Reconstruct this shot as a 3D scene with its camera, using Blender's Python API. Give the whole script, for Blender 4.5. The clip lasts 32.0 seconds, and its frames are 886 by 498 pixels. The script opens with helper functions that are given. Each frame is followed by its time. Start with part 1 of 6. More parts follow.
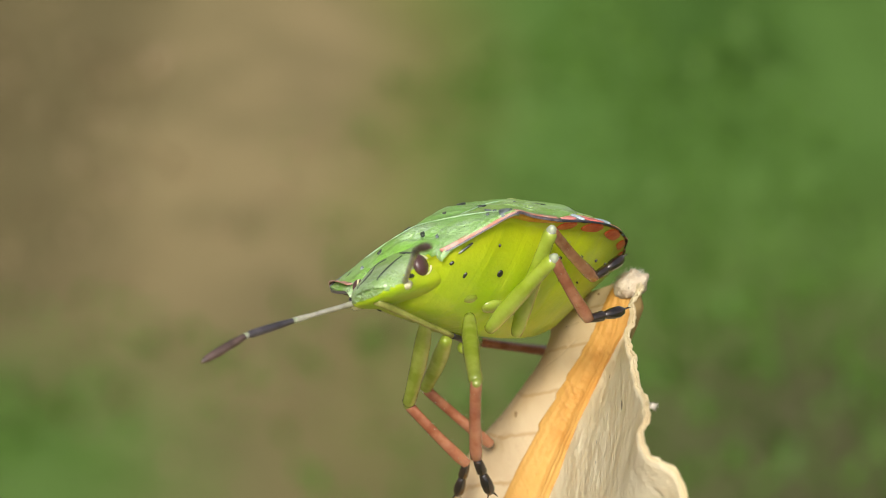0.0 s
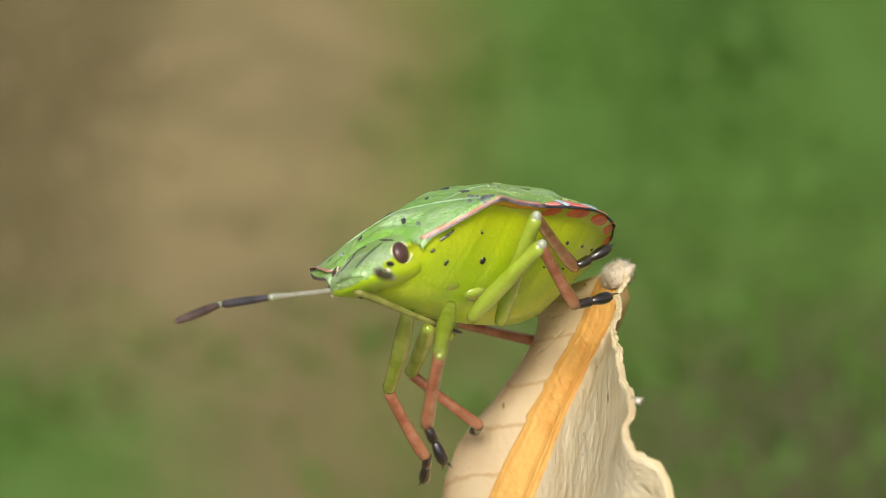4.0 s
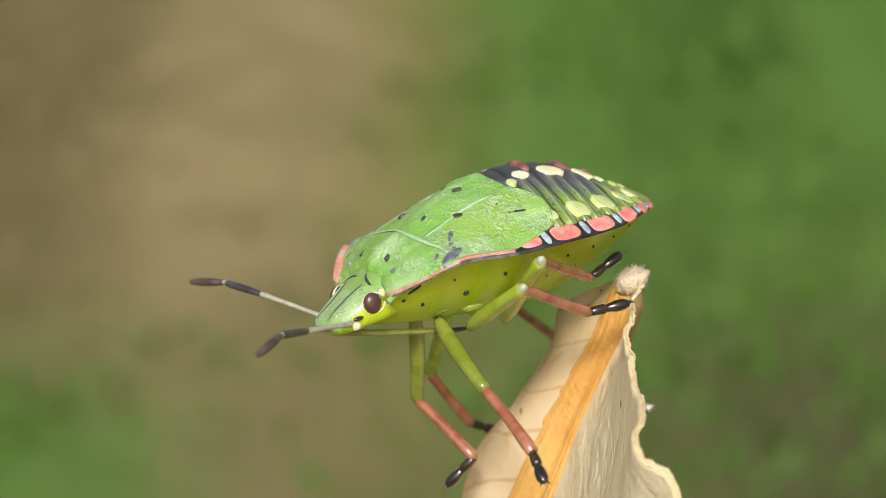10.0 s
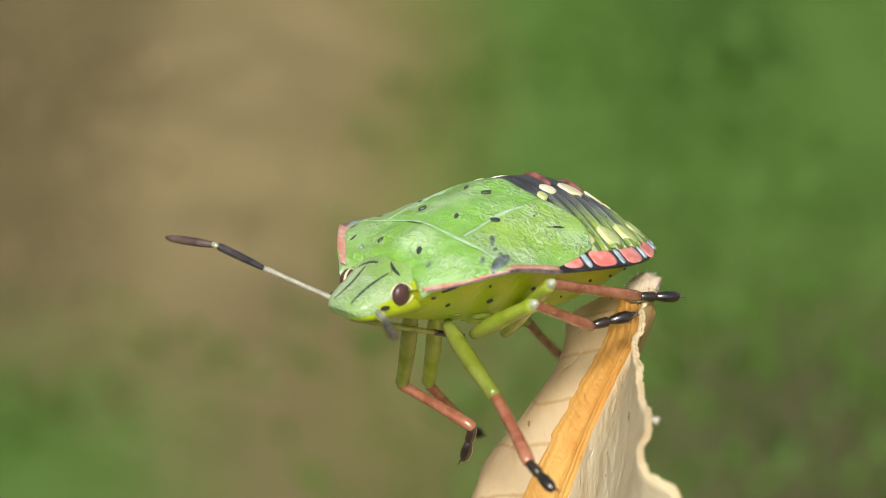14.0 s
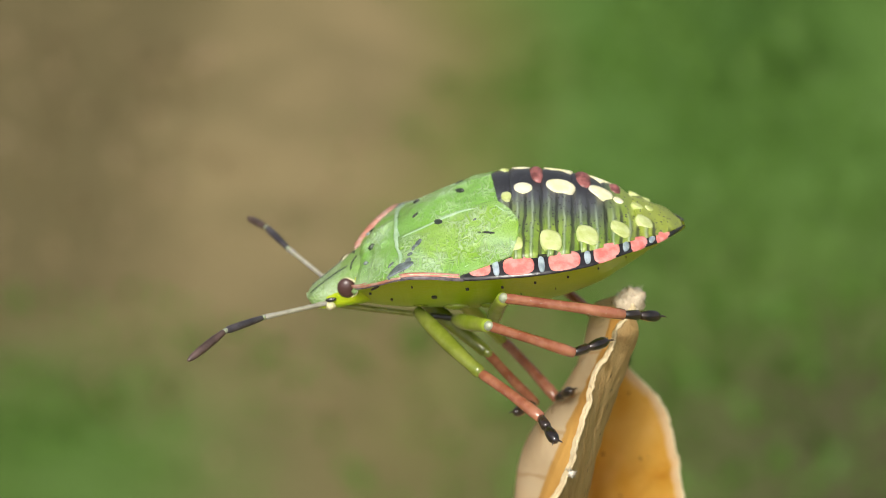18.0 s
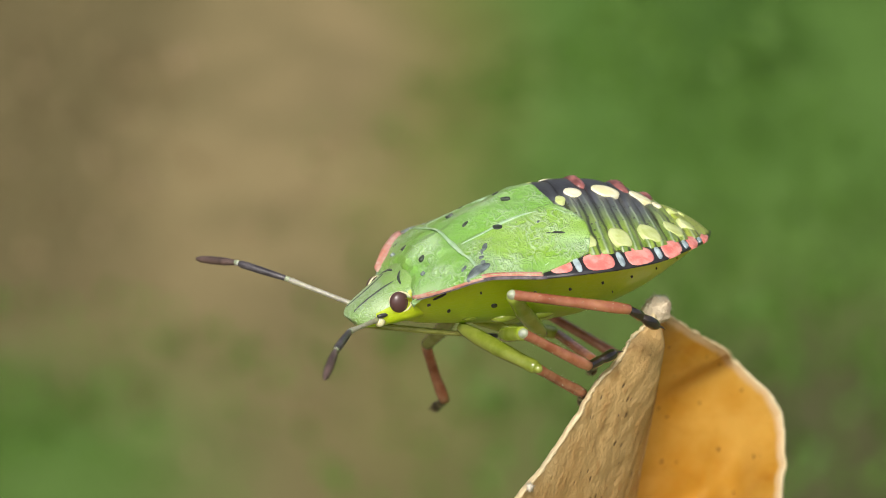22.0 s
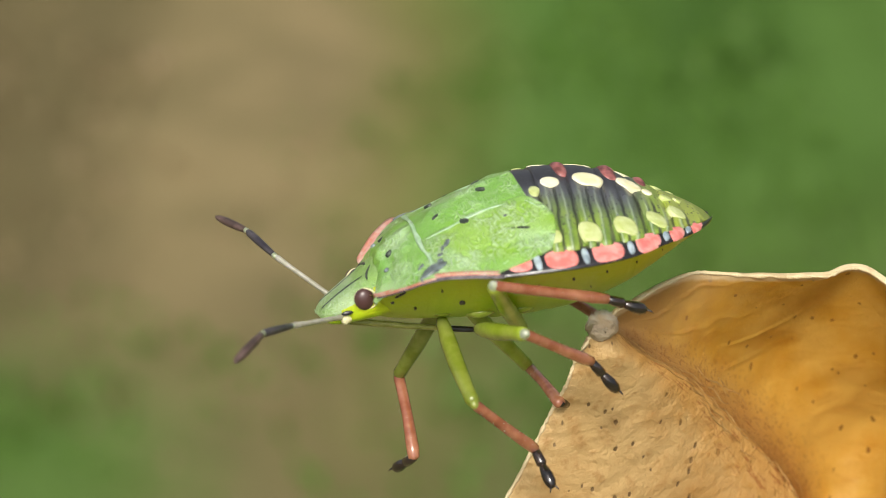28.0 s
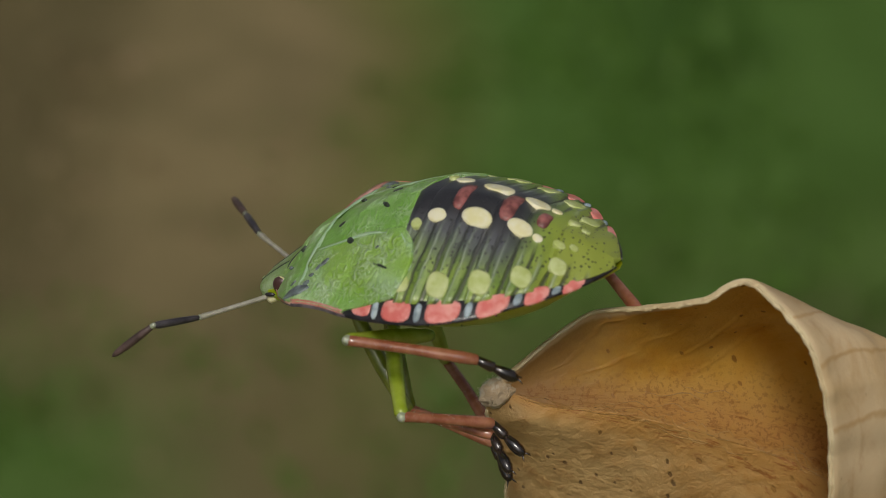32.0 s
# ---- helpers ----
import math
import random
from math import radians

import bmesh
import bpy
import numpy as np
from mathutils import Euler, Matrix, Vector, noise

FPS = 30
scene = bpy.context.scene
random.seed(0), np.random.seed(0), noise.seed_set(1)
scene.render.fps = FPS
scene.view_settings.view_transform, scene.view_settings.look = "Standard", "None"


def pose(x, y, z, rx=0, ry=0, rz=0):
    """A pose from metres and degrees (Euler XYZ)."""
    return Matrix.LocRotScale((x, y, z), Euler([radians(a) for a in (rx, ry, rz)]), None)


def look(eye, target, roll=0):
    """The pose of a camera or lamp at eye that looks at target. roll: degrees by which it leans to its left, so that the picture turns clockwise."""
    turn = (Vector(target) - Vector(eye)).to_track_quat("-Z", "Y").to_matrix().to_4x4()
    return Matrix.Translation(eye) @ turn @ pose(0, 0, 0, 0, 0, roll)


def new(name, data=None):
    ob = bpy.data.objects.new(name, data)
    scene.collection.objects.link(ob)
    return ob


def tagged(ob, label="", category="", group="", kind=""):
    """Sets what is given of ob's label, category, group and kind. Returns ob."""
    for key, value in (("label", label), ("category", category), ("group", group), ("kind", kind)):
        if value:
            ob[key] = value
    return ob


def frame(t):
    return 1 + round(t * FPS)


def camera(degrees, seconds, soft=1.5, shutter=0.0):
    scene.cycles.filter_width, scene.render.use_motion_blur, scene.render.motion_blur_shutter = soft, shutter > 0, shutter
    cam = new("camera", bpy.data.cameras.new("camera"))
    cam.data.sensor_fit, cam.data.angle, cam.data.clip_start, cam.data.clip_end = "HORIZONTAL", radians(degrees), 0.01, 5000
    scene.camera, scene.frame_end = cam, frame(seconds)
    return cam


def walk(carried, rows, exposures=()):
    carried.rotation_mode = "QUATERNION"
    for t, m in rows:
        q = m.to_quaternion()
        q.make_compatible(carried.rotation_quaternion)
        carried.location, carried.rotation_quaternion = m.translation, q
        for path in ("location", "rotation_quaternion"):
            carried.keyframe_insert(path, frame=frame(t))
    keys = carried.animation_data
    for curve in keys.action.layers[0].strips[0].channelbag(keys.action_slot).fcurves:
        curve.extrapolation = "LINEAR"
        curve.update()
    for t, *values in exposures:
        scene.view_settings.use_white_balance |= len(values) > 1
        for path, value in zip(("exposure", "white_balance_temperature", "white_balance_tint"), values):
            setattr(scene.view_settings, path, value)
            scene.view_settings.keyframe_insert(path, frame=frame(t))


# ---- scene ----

# ---- camera ----
MM = 0.001
LENS_DEGREES = 20.0
cam = camera(LENS_DEGREES, 32.0, soft=0.6)
cam.data.dof.use_dof = True
cam.data.dof.focus_distance = 0.0632
cam.data.dof.aperture_fstop = 104.0

EYE_HEIGHT = 0.5
CAMERA_ROWS = [
    (0, 0, 0, EYE_HEIGHT, 66.000, -0.000, 0.000),
    (0.5, 0, 0, EYE_HEIGHT, 66.000, -0.000, 0.000),
    (1, 0, 0, EYE_HEIGHT, 66.000, -0.000, 0.000),
    (1.5, 0, 0, EYE_HEIGHT, 66.000, -0.000, 0.000),
    (2, 0, 0, EYE_HEIGHT, 66.000, -0.000, 0.000),
    (2.5, 0, 0, EYE_HEIGHT, 66.000, -0.000, 0.000),
    (4.5, 0, 0, EYE_HEIGHT, 66.000, -0.000, 0.000),
    (5, 0, 0, EYE_HEIGHT, 66.000, -0.000, 0.000),
    (5.5, 0, 0, EYE_HEIGHT, 66.000, -0.000, 0.000),
    (6, 0, 0, EYE_HEIGHT, 66.000, -0.000, 0.000),
    (6.5, 0, 0, EYE_HEIGHT, 66.000, -0.000, 0.000),
    (7, 0, 0, EYE_HEIGHT, 66.000, -0.000, 0.000),
    (7.5, 0, 0, EYE_HEIGHT, 66.000, -0.000, 0.000),
    (8, 0, 0, EYE_HEIGHT, 66.000, -0.000, 0.000),
    (8.5, 0, 0, EYE_HEIGHT, 66.000, -0.000, 0.000),
    (9, 0, 0, EYE_HEIGHT, 66.000, -0.000, 0.000),
    (9.5, 0, 0, EYE_HEIGHT, 66.000, -0.000, 0.000),
    (10, 0, 0, EYE_HEIGHT, 66.000, -0.000, 0.000),
    (10.5, 0, 0, EYE_HEIGHT, 66.000, -0.000, 0.000),
    (11, 0, 0, EYE_HEIGHT, 66.000, -0.000, 0.000),
    (11.5, 0, 0, EYE_HEIGHT, 66.000, -0.000, 0.000),
    (12, 0, 0, EYE_HEIGHT, 66.000, -0.000, 0.000),
    (12.5, 0, 0, EYE_HEIGHT, 66.000, -0.000, 0.000),
    (13, 0, 0, EYE_HEIGHT, 66.000, -0.000, 0.000),
    (13.5, 0, 0, EYE_HEIGHT, 66.000, -0.000, 0.000),
    (14, 0, 0, EYE_HEIGHT, 66.000, -0.000, 0.000),
    (14.5, 0, 0, EYE_HEIGHT, 66.000, -0.000, 0.000),
    (16.5, 0, 0, EYE_HEIGHT, 66.000, -0.000, -0.400),
    (17, 0, 0, EYE_HEIGHT, 66.000, -0.000, -0.400),
    (17.5, 0, 0, EYE_HEIGHT, 66.000, -0.000, 0.450),
    (18, 0, 0, EYE_HEIGHT, 66.000, -0.000, 1.150),
    (18.5, 0, 0, EYE_HEIGHT, 66.000, -0.000, 0.750),
    (19, 0, 0, EYE_HEIGHT, 66.000, -0.000, 0.300),
    (19.5, 0, 0, EYE_HEIGHT, 66.000, -0.000, 0.275),
    (20, 0, 0, EYE_HEIGHT, 66.000, -0.000, 0.413),
    (20.5, 0, 0, EYE_HEIGHT, 66.000, -0.000, 0.550),
    (21, 0, 0, EYE_HEIGHT, 66.000, -0.000, 0.558),
    (21.5, 0, 0, EYE_HEIGHT, 66.000, -0.000, 0.567),
    (22, 0, 0, EYE_HEIGHT, 66.000, -0.000, 0.575),
    (22.5, 0, 0, EYE_HEIGHT, 66.000, -0.000, 0.583),
    (23, 0, 0, EYE_HEIGHT, 66.000, -0.000, 0.592),
    (23.5, 0, 0, EYE_HEIGHT, 66.000, -0.000, 0.600),
    (24, 0, 0, EYE_HEIGHT, 66.000, -0.000, -0.100),
    (24.5, 0, 0, EYE_HEIGHT, 66.000, -0.000, -0.300),
    (25, 0, 0, EYE_HEIGHT, 66.000, -0.000, -0.500),
    (25.5, 0, 0, EYE_HEIGHT, 66.000, -0.000, -0.600),
    (27.5, 0, 0, EYE_HEIGHT, 66.000, -0.000, 0.200),
    (28, 0, 0, EYE_HEIGHT, 66.000, -0.000, -0.025),
    (28.5, 0, 0, EYE_HEIGHT, 66.000, -0.000, -0.250),
    (29, 0, 0, EYE_HEIGHT, 66.000, -0.000, 0.250),
    (29.5, 0, 0, EYE_HEIGHT, 66.000, -0.000, -0.275),
    (30, 0, 0, EYE_HEIGHT, 66.000, -0.000, -0.800),
    (30.5, 0, 0, EYE_HEIGHT, 66.000, -0.000, 0.750),
    (31, 0, 0, EYE_HEIGHT, 66.000, -0.000, 0.900),
    (31.5, 0, 0, EYE_HEIGHT, 66.000, -0.000, -0.400),
    (32, 0, 0, EYE_HEIGHT, 66.000, -0.000, -0.600)]
walk(cam, [(t, pose(x, y, z, rx, ry, rz)) for t, x, y, z, rx, ry, rz in CAMERA_ROWS],
     exposures=[(0.0, 0.0), (30.0, 0.0), (31.0, -0.1), (31.3, -0.1), (31.6, -0.22), (32.0, -1.2)])

# ---- world and sun: a bright overcast day ----
world = bpy.data.worlds.new("overcast_sky")
scene.world = world
world.use_nodes = True
wn, wl = world.node_tree.nodes, world.node_tree.links
wn.clear()
sky = wn.new("ShaderNodeTexSky")
sky.sky_type = "NISHITA"
sky.sun_disc = False
sky.sun_elevation = radians(45)
sky.sun_rotation = radians(188)
sky.dust_density = 5.0
sky.air_density = 1.0
bg = wn.new("ShaderNodeBackground")
bg.inputs["Strength"].default_value = 0.105
wo = wn.new("ShaderNodeOutputWorld")
cloud = wn.new("ShaderNodeHueSaturation")   # cloud cover takes most of the blue out of the sky
cloud.inputs["Saturation"].default_value = 0.3
wl.new(sky.outputs[0], cloud.inputs["Color"])
wl.new(cloud.outputs[0], bg.inputs["Color"])
wl.new(bg.outputs[0], wo.inputs["Surface"])

sun_data = bpy.data.lights.new("sun", "SUN")
sun_data.energy = 3.45
sun_data.angle = radians(12)
sun_data.color = (1.0, 0.93, 0.82)
sun = new("sun", sun_data)
sun.matrix_world = look((-0.12, -0.93, 0.97), (0, 0, 0))

scene.view_settings.exposure = -0.12


# ---- materials ----
def material(name, color, rough=0.5, spec=0.5, sss=0.0, coat=0.0):
    m = bpy.data.materials.new(name)
    m.use_nodes = True
    b = m.node_tree.nodes["Principled BSDF"]
    b.inputs["Base Color"].default_value = (*color, 1)
    b.inputs["Roughness"].default_value = rough
    b.inputs["Specular IOR Level"].default_value = spec
    b.inputs["Coat Weight"].default_value = coat
    b.inputs["Coat Roughness"].default_value = 0.25
    if sss:
        b.inputs["Subsurface Weight"].default_value = sss
        b.inputs["Subsurface Radius"].default_value = (0.5, 0.6, 0.2)
        b.inputs["Subsurface Scale"].default_value = 0.0008
    return m


def coords(m, scale=1.0):
    """Object coordinates in millimetres, times scale."""
    n, l = m.node_tree.nodes, m.node_tree.links
    tc = n.new("ShaderNodeTexCoord")
    mp = n.new("ShaderNodeMapping")
    mp.inputs["Scale"].default_value = (scale / MM, scale / MM, scale / MM)
    l.new(tc.outputs["Object"], mp.inputs["Vector"])
    return mp


def noise_tex(m, vec, scale, detail=3.0, rough=0.55, distort=0.0):
    t = m.node_tree.nodes.new("ShaderNodeTexNoise")
    t.inputs["Scale"].default_value = scale
    t.inputs["Detail"].default_value = detail
    t.inputs["Roughness"].default_value = rough
    t.inputs["Distortion"].default_value = distort
    m.node_tree.links.new(vec.outputs[0], t.inputs["Vector"])
    return t


def ramp(m, src, stops):
    r = m.node_tree.nodes.new("ShaderNodeValToRGB")
    e = r.color_ramp.elements
    while len(e) < len(stops):
        e.new(0.5)
    for el, (p, c) in zip(e, stops):
        el.position, el.color = p, (*c, 1)
    m.node_tree.links.new(src, r.inputs["Fac"])
    return r


def math_node(m, op, a, b=None, clamp=False):
    n = m.node_tree.nodes.new("ShaderNodeMath")
    n.operation, n.use_clamp = op, clamp
    for i, v in enumerate((a, b)):
        if v is None:
            continue
        if isinstance(v, (int, float)):
            n.inputs[i].default_value = v
        else:
            m.node_tree.links.new(v, n.inputs[i])
    return n.outputs[0]


def smooth(m, v, lo, hi):
    """0 below lo, 1 above hi."""
    n = m.node_tree.nodes.new("ShaderNodeMapRange")
    n.interpolation_type = "SMOOTHSTEP"
    n.inputs["From Min"].default_value, n.inputs["From Max"].default_value = lo, hi
    m.node_tree.links.new(v, n.inputs["Value"])
    return n.outputs[0]


def mix(m, fac, a, b, blend="MIX"):
    n = m.node_tree.nodes.new("ShaderNodeMix")
    n.data_type, n.blend_type = "RGBA", blend
    for sock, v in ((n.inputs[0], fac), (n.inputs[6], a), (n.inputs[7], b)):
        if isinstance(v, (int, float)):
            sock.default_value = v
        elif isinstance(v, tuple):
            sock.default_value = (*v, 1)
        else:
            m.node_tree.links.new(v, sock)
    return n.outputs[2]


def finish(m, color=None, height=None, strength=0.4, distance=0.00004, rough=None):
    b, l = m.node_tree.nodes["Principled BSDF"], m.node_tree.links
    if color is not None:
        l.new(color, b.inputs["Base Color"])
    if rough is not None:
        l.new(rough, b.inputs["Roughness"])
    if height is not None:
        bp = m.node_tree.nodes.new("ShaderNodeBump")
        bp.inputs["Strength"].default_value = strength
        bp.inputs["Distance"].default_value = distance
        l.new(height, bp.inputs["Height"])
        l.new(bp.outputs[0], b.inputs["Normal"])
    return m


def split_xyz(m, vec):
    s = m.node_tree.nodes.new("ShaderNodeSeparateXYZ")
    m.node_tree.links.new(vec.outputs[0], s.inputs[0])
    return s.outputs


def wrinkled_green(name, base, pale, fresh, scale, bump, lines):
    """Slightly waxy cuticle: broad pale and fresh green areas, fine crossing wrinkles with pale crests; the pale tints
    hold its whitish sheen too.
    """
    m = material(name, base, rough=0.42, spec=0.5, sss=0.3, coat=0.45)
    v = coords(m)
    blot, veil = noise_tex(m, v, 0.75, 3.0, 0.5), noise_tex(m, v, 0.5, 2.0, 0.5, 0.5)
    fine = noise_tex(m, v, 16.0, 2.0)
    gather = m.node_tree.nodes.new("ShaderNodeMapping")
    gather.inputs["Rotation"].default_value = (0.0, 0.0, 0.5)
    gather.inputs["Scale"].default_value = (1.0, 0.55, 1.0)
    m.node_tree.links.new(v.outputs[0], gather.inputs["Vector"])
    worm, cross = noise_tex(m, gather, scale, 2.0, 0.5, 1.6), noise_tex(m, v, 1.3, 2.0, 0.5, 0.4)
    fold = smooth(m, math_node(m, "ABSOLUTE", math_node(m, "SUBTRACT", worm.outputs["Fac"], 0.5)), 0.0, 0.12)
    gate = math_node(m, "ADD", math_node(m, "MULTIPLY", smooth(m, cross.outputs["Fac"], 0.40, 0.62), 0.9), 0.1)
    crest = math_node(m, "MULTIPLY", math_node(m, "SUBTRACT", 1.0, fold), gate)
    # pale areas and crests: mint tone plus a whitish sheen put into the colour
    c = mix(m, smooth(m, blot.outputs["Fac"], 0.40, 0.66), base, pale)
    c = mix(m, math_node(m, "MULTIPLY", smooth(m, veil.outputs["Fac"], 0.50, 0.66), 0.75), c, fresh)
    c = mix(m, math_node(m, "MULTIPLY", crest, lines), c, (0.62, 0.80, 0.55))
    dip = math_node(m, "MULTIPLY", smooth(m, worm.outputs["Fac"], 0.60, 0.72), gate)
    c = mix(m, math_node(m, "MULTIPLY", dip, 0.35), c, (0.12, 0.30, 0.03))
    h = math_node(m, "ADD", math_node(m, "MULTIPLY", fine.outputs["Fac"], 0.3), crest)
    return finish(m, c, h, bump, 0.00014)


M_MINT = wrinkled_green("mint_green_cuticle", (0.20, 0.43, 0.07), (0.37, 0.58, 0.25), (0.19, 0.43, 0.025), 4.2, 0.5, 0.4)
M_WING = wrinkled_green("wing_pad_cuticle", (0.22, 0.44, 0.08), (0.38, 0.58, 0.26), (0.25, 0.45, 0.03), 4.4, 0.65, 0.5)
M_HEAD = wrinkled_green("head_cuticle", (0.24, 0.41, 0.12), (0.42, 0.56, 0.30), (0.24, 0.42, 0.08), 5.0, 0.5, 0.3)


def belly_material():
    m = material("yellow_green_belly", (0.38, 0.55, 0.01), rough=0.36, spec=0.5, sss=0.75, coat=0.2)
    m.node_tree.nodes["Principled BSDF"].inputs["Subsurface Scale"].default_value = 0.0016
    v = coords(m)
    x, y, z = split_xyz(m, v)
    blot = noise_tex(m, v, 1.1, 4.0)
    c = mix(m, smooth(m, blot.outputs["Fac"], 0.35, 0.7), (0.36, 0.58, 0.011), (0.50, 0.67, 0.025))
    c = mix(m, smooth(m, z, -1.6, 0.3), c, (0.53, 0.62, 0.011))
    c = mix(m, math_node(m, "MULTIPLY", smooth(m, z, -1.75, -2.2), 0.5), c, (0.50, 0.38, 0.05))
    fine = noise_tex(m, v, 9.0, 3.0)
    seg = m.node_tree.nodes.new("ShaderNodeTexWave")
    seg.bands_direction = "X"
    seg.inputs["Scale"].default_value = 0.32
    seg.inputs["Distortion"].default_value = 0.6
    m.node_tree.links.new(v.outputs[0], seg.inputs["Vector"])
    h = math_node(m, "ADD", fine.outputs["Fac"], math_node(m, "MULTIPLY", smooth(m, seg.outputs["Fac"], 0.0, 0.12), 0.4))
    return finish(m, c, h, 0.35, 0.00005)


M_BELLY = belly_material()


def abdomen_material():
    """Olive green back, blue-black along the middle with fine pits, black seams; a slate sheen is coloured in beside
    the black.
    """
    m = material("abdomen_back", (0.2, 0.3, 0.02), rough=0.47, spec=1.0, sss=0.1, coat=1.0)
    m.node_tree.nodes["Principled BSDF"].inputs["Coat Roughness"].default_value = 0.42
    v = coords(m)
    x, y, z = split_xyz(m, v)
    ay = math_node(m, "ABSOLUTE", y)
    wob = noise_tex(m, v, 1.6, 3.0)
    edge = math_node(m, "ADD", ay, math_node(m, "MULTIPLY", wob.outputs["Fac"], 0.8))
    dark = math_node(m, "SUBTRACT", 1.0, smooth(m, edge, 0.95, 1.75))
    back = smooth(m, x, -4.0, -3.1)
    dark = math_node(m, "MULTIPLY", dark, back)
    blot = noise_tex(m, v, 1.3, 4.0)
    green = mix(m, smooth(m, blot.outputs["Fac"], 0.35, 0.65), (0.14, 0.25, 0.014), (0.27, 0.39, 0.04))
    tail = mix(m, smooth(m, x, -3.4, -4.6), green, (0.30, 0.365, 0.035))
    # slate zone: bluish sky sheen of the glossy back, mixed into its base colour
    slate = math_node(m, "MULTIPLY", math_node(m, "SUBTRACT", 1.0, smooth(m, edge, 1.5, 2.8)), back)
    c = mix(m, slate, tail, (0.078, 0.086, 0.102))
    c = mix(m, dark, c, (0.011, 0.011, 0.016))
    pits = m.node_tree.nodes.new("ShaderNodeTexVoronoi")
    pits.inputs["Scale"].default_value = 7.5
    m.node_tree.links.new(v.outputs[0], pits.inputs["Vector"])
    hole = smooth(m, pits.outputs["Distance"], 0.30, 0.16)
    pit = math_node(m, "MULTIPLY", hole, smooth(m, edge, 3.6, 2.2))
    c = mix(m, math_node(m, "MULTIPLY", pit, 0.85), c, (0.006, 0.006, 0.008))
    # transverse grooves between low pale ribs
    q = math_node(m, "DIVIDE", math_node(m, "SUBTRACT", x, math_node(m, "MULTIPLY", math_node(m, "MULTIPLY", y, y), 0.03)), 0.40)
    q = math_node(m, "ADD", q, math_node(m, "MULTIPLY", wob.outputs["Fac"], 0.35))
    gap = math_node(m, "ABSOLUTE", math_node(m, "SUBTRACT", math_node(m, "FRACT", q), 0.5))
    groove = math_node(m, "MULTIPLY", smooth(m, gap, 0.14, 0.03), smooth(m, edge, 1.0, 1.7))
    rib = math_node(m, "MULTIPLY", smooth(m, gap, 0.34, 0.48), smooth(m, edge, 1.2, 2.0))
    c = mix(m, math_node(m, "MULTIPLY", rib, 0.5), c, (0.36, 0.45, 0.33))
    c = mix(m, math_node(m, "MULTIPLY", groove, 0.8), c, (0.012, 0.016, 0.008))
    h = math_node(m, "SUBTRACT", math_node(m, "ADD", 1.0, math_node(m, "MULTIPLY", rib, 0.8)), math_node(m, "MAXIMUM", pit, groove))
    return finish(m, c, h, 0.7, 0.00007)


M_ABDOMEN = abdomen_material()


def speckled(name, a, b, scale, rough=0.4, sss=0.1, bump=0.25, coat=0.1):
    m = material(name, a, rough=rough, sss=sss, coat=coat)
    v = coords(m)
    n1, n2 = noise_tex(m, v, scale, 4.0), noise_tex(m, v, scale * 5, 2.0)
    c = mix(m, smooth(m, n1.outputs["Fac"], 0.33, 0.67), a, b)
    return finish(m, c, n2.outputs["Fac"], bump, 0.00004)


M_PINK = speckled("salmon_pink_spot", (0.72, 0.17, 0.15), (0.84, 0.36, 0.32), 4.0)
M_RED_UNDER = speckled("orange_red_underside_spot", (0.62, 0.07, 0.02), (0.75, 0.16, 0.05), 4.0)
M_ORANGE_LINE = speckled("orange_yellow_stripe", (0.72, 0.27, 0.02), (0.78, 0.42, 0.05), 3.0)
M_PINK_EDGE = speckled("dull_pink_rim", (0.54, 0.19, 0.13), (0.58, 0.38, 0.32), 3.5)
M_GLAND = speckled("dusky_red_mark", (0.13, 0.04, 0.04), (0.38, 0.14, 0.13), 3.0)
M_SEAM = speckled("pale_mint_ridge", (0.32, 0.54, 0.27), (0.47, 0.66, 0.44), 3.0)
M_CREAM = speckled("cream_white_spot", (0.80, 0.76, 0.42), (0.86, 0.84, 0.62), 3.0)
M_LIME = speckled("yellow_green_spot", (0.45, 0.53, 0.17), (0.58, 0.65, 0.31), 3.0)
M_BLACK = speckled("black_chitin", (0.010, 0.009, 0.011), (0.03, 0.028, 0.034), 3.0, rough=0.28, sss=0.0, coat=0.4)
M_GREYDOT = speckled("grey_black_dot", (0.02, 0.028, 0.02), (0.05, 0.07, 0.05), 6.0)
M_SLATE = speckled("slate_grey_mark", (0.22, 0.29, 0.33), (0.42, 0.52, 0.57), 5.0)
M_DUSK = speckled("dusky_grey_mark", (0.06, 0.075, 0.08), (0.20, 0.25, 0.25), 4.0)
M_EDGE = speckled("purplish_grey_edge", (0.055, 0.045, 0.055), (0.17, 0.145, 0.16), 5.0)
M_EYE = material("dark_brown_eye", (0.075, 0.034, 0.032), rough=0.38, spec=0.5, coat=0.25)
M_CREAMRING = speckled("cream_eye_ring", (0.62, 0.60, 0.30), (0.75, 0.72, 0.45), 4.0)
M_FEMUR = speckled("translucent_green_leg", (0.16, 0.205, 0.018), (0.26, 0.30, 0.06), 1.3, rough=0.22, sss=0.25, bump=0.15, coat=0.8)
M_FEMUR_PALE = speckled("clear_green_leg", (0.27, 0.36, 0.026), (0.38, 0.47, 0.075), 1.3, rough=0.22, sss=0.4, bump=0.15, coat=0.7)
M_TIBIA = speckled("reddish_brown_leg", (0.26, 0.08, 0.04), (0.42, 0.18, 0.105), 1.6, rough=0.22, sss=0.25, bump=0.07, coat=1.0)
M_KNEE = speckled("milky_white_knee", (0.28, 0.33, 0.21), (0.42, 0.46, 0.36), 5.0, rough=0.3, sss=0.3, coat=0.3)
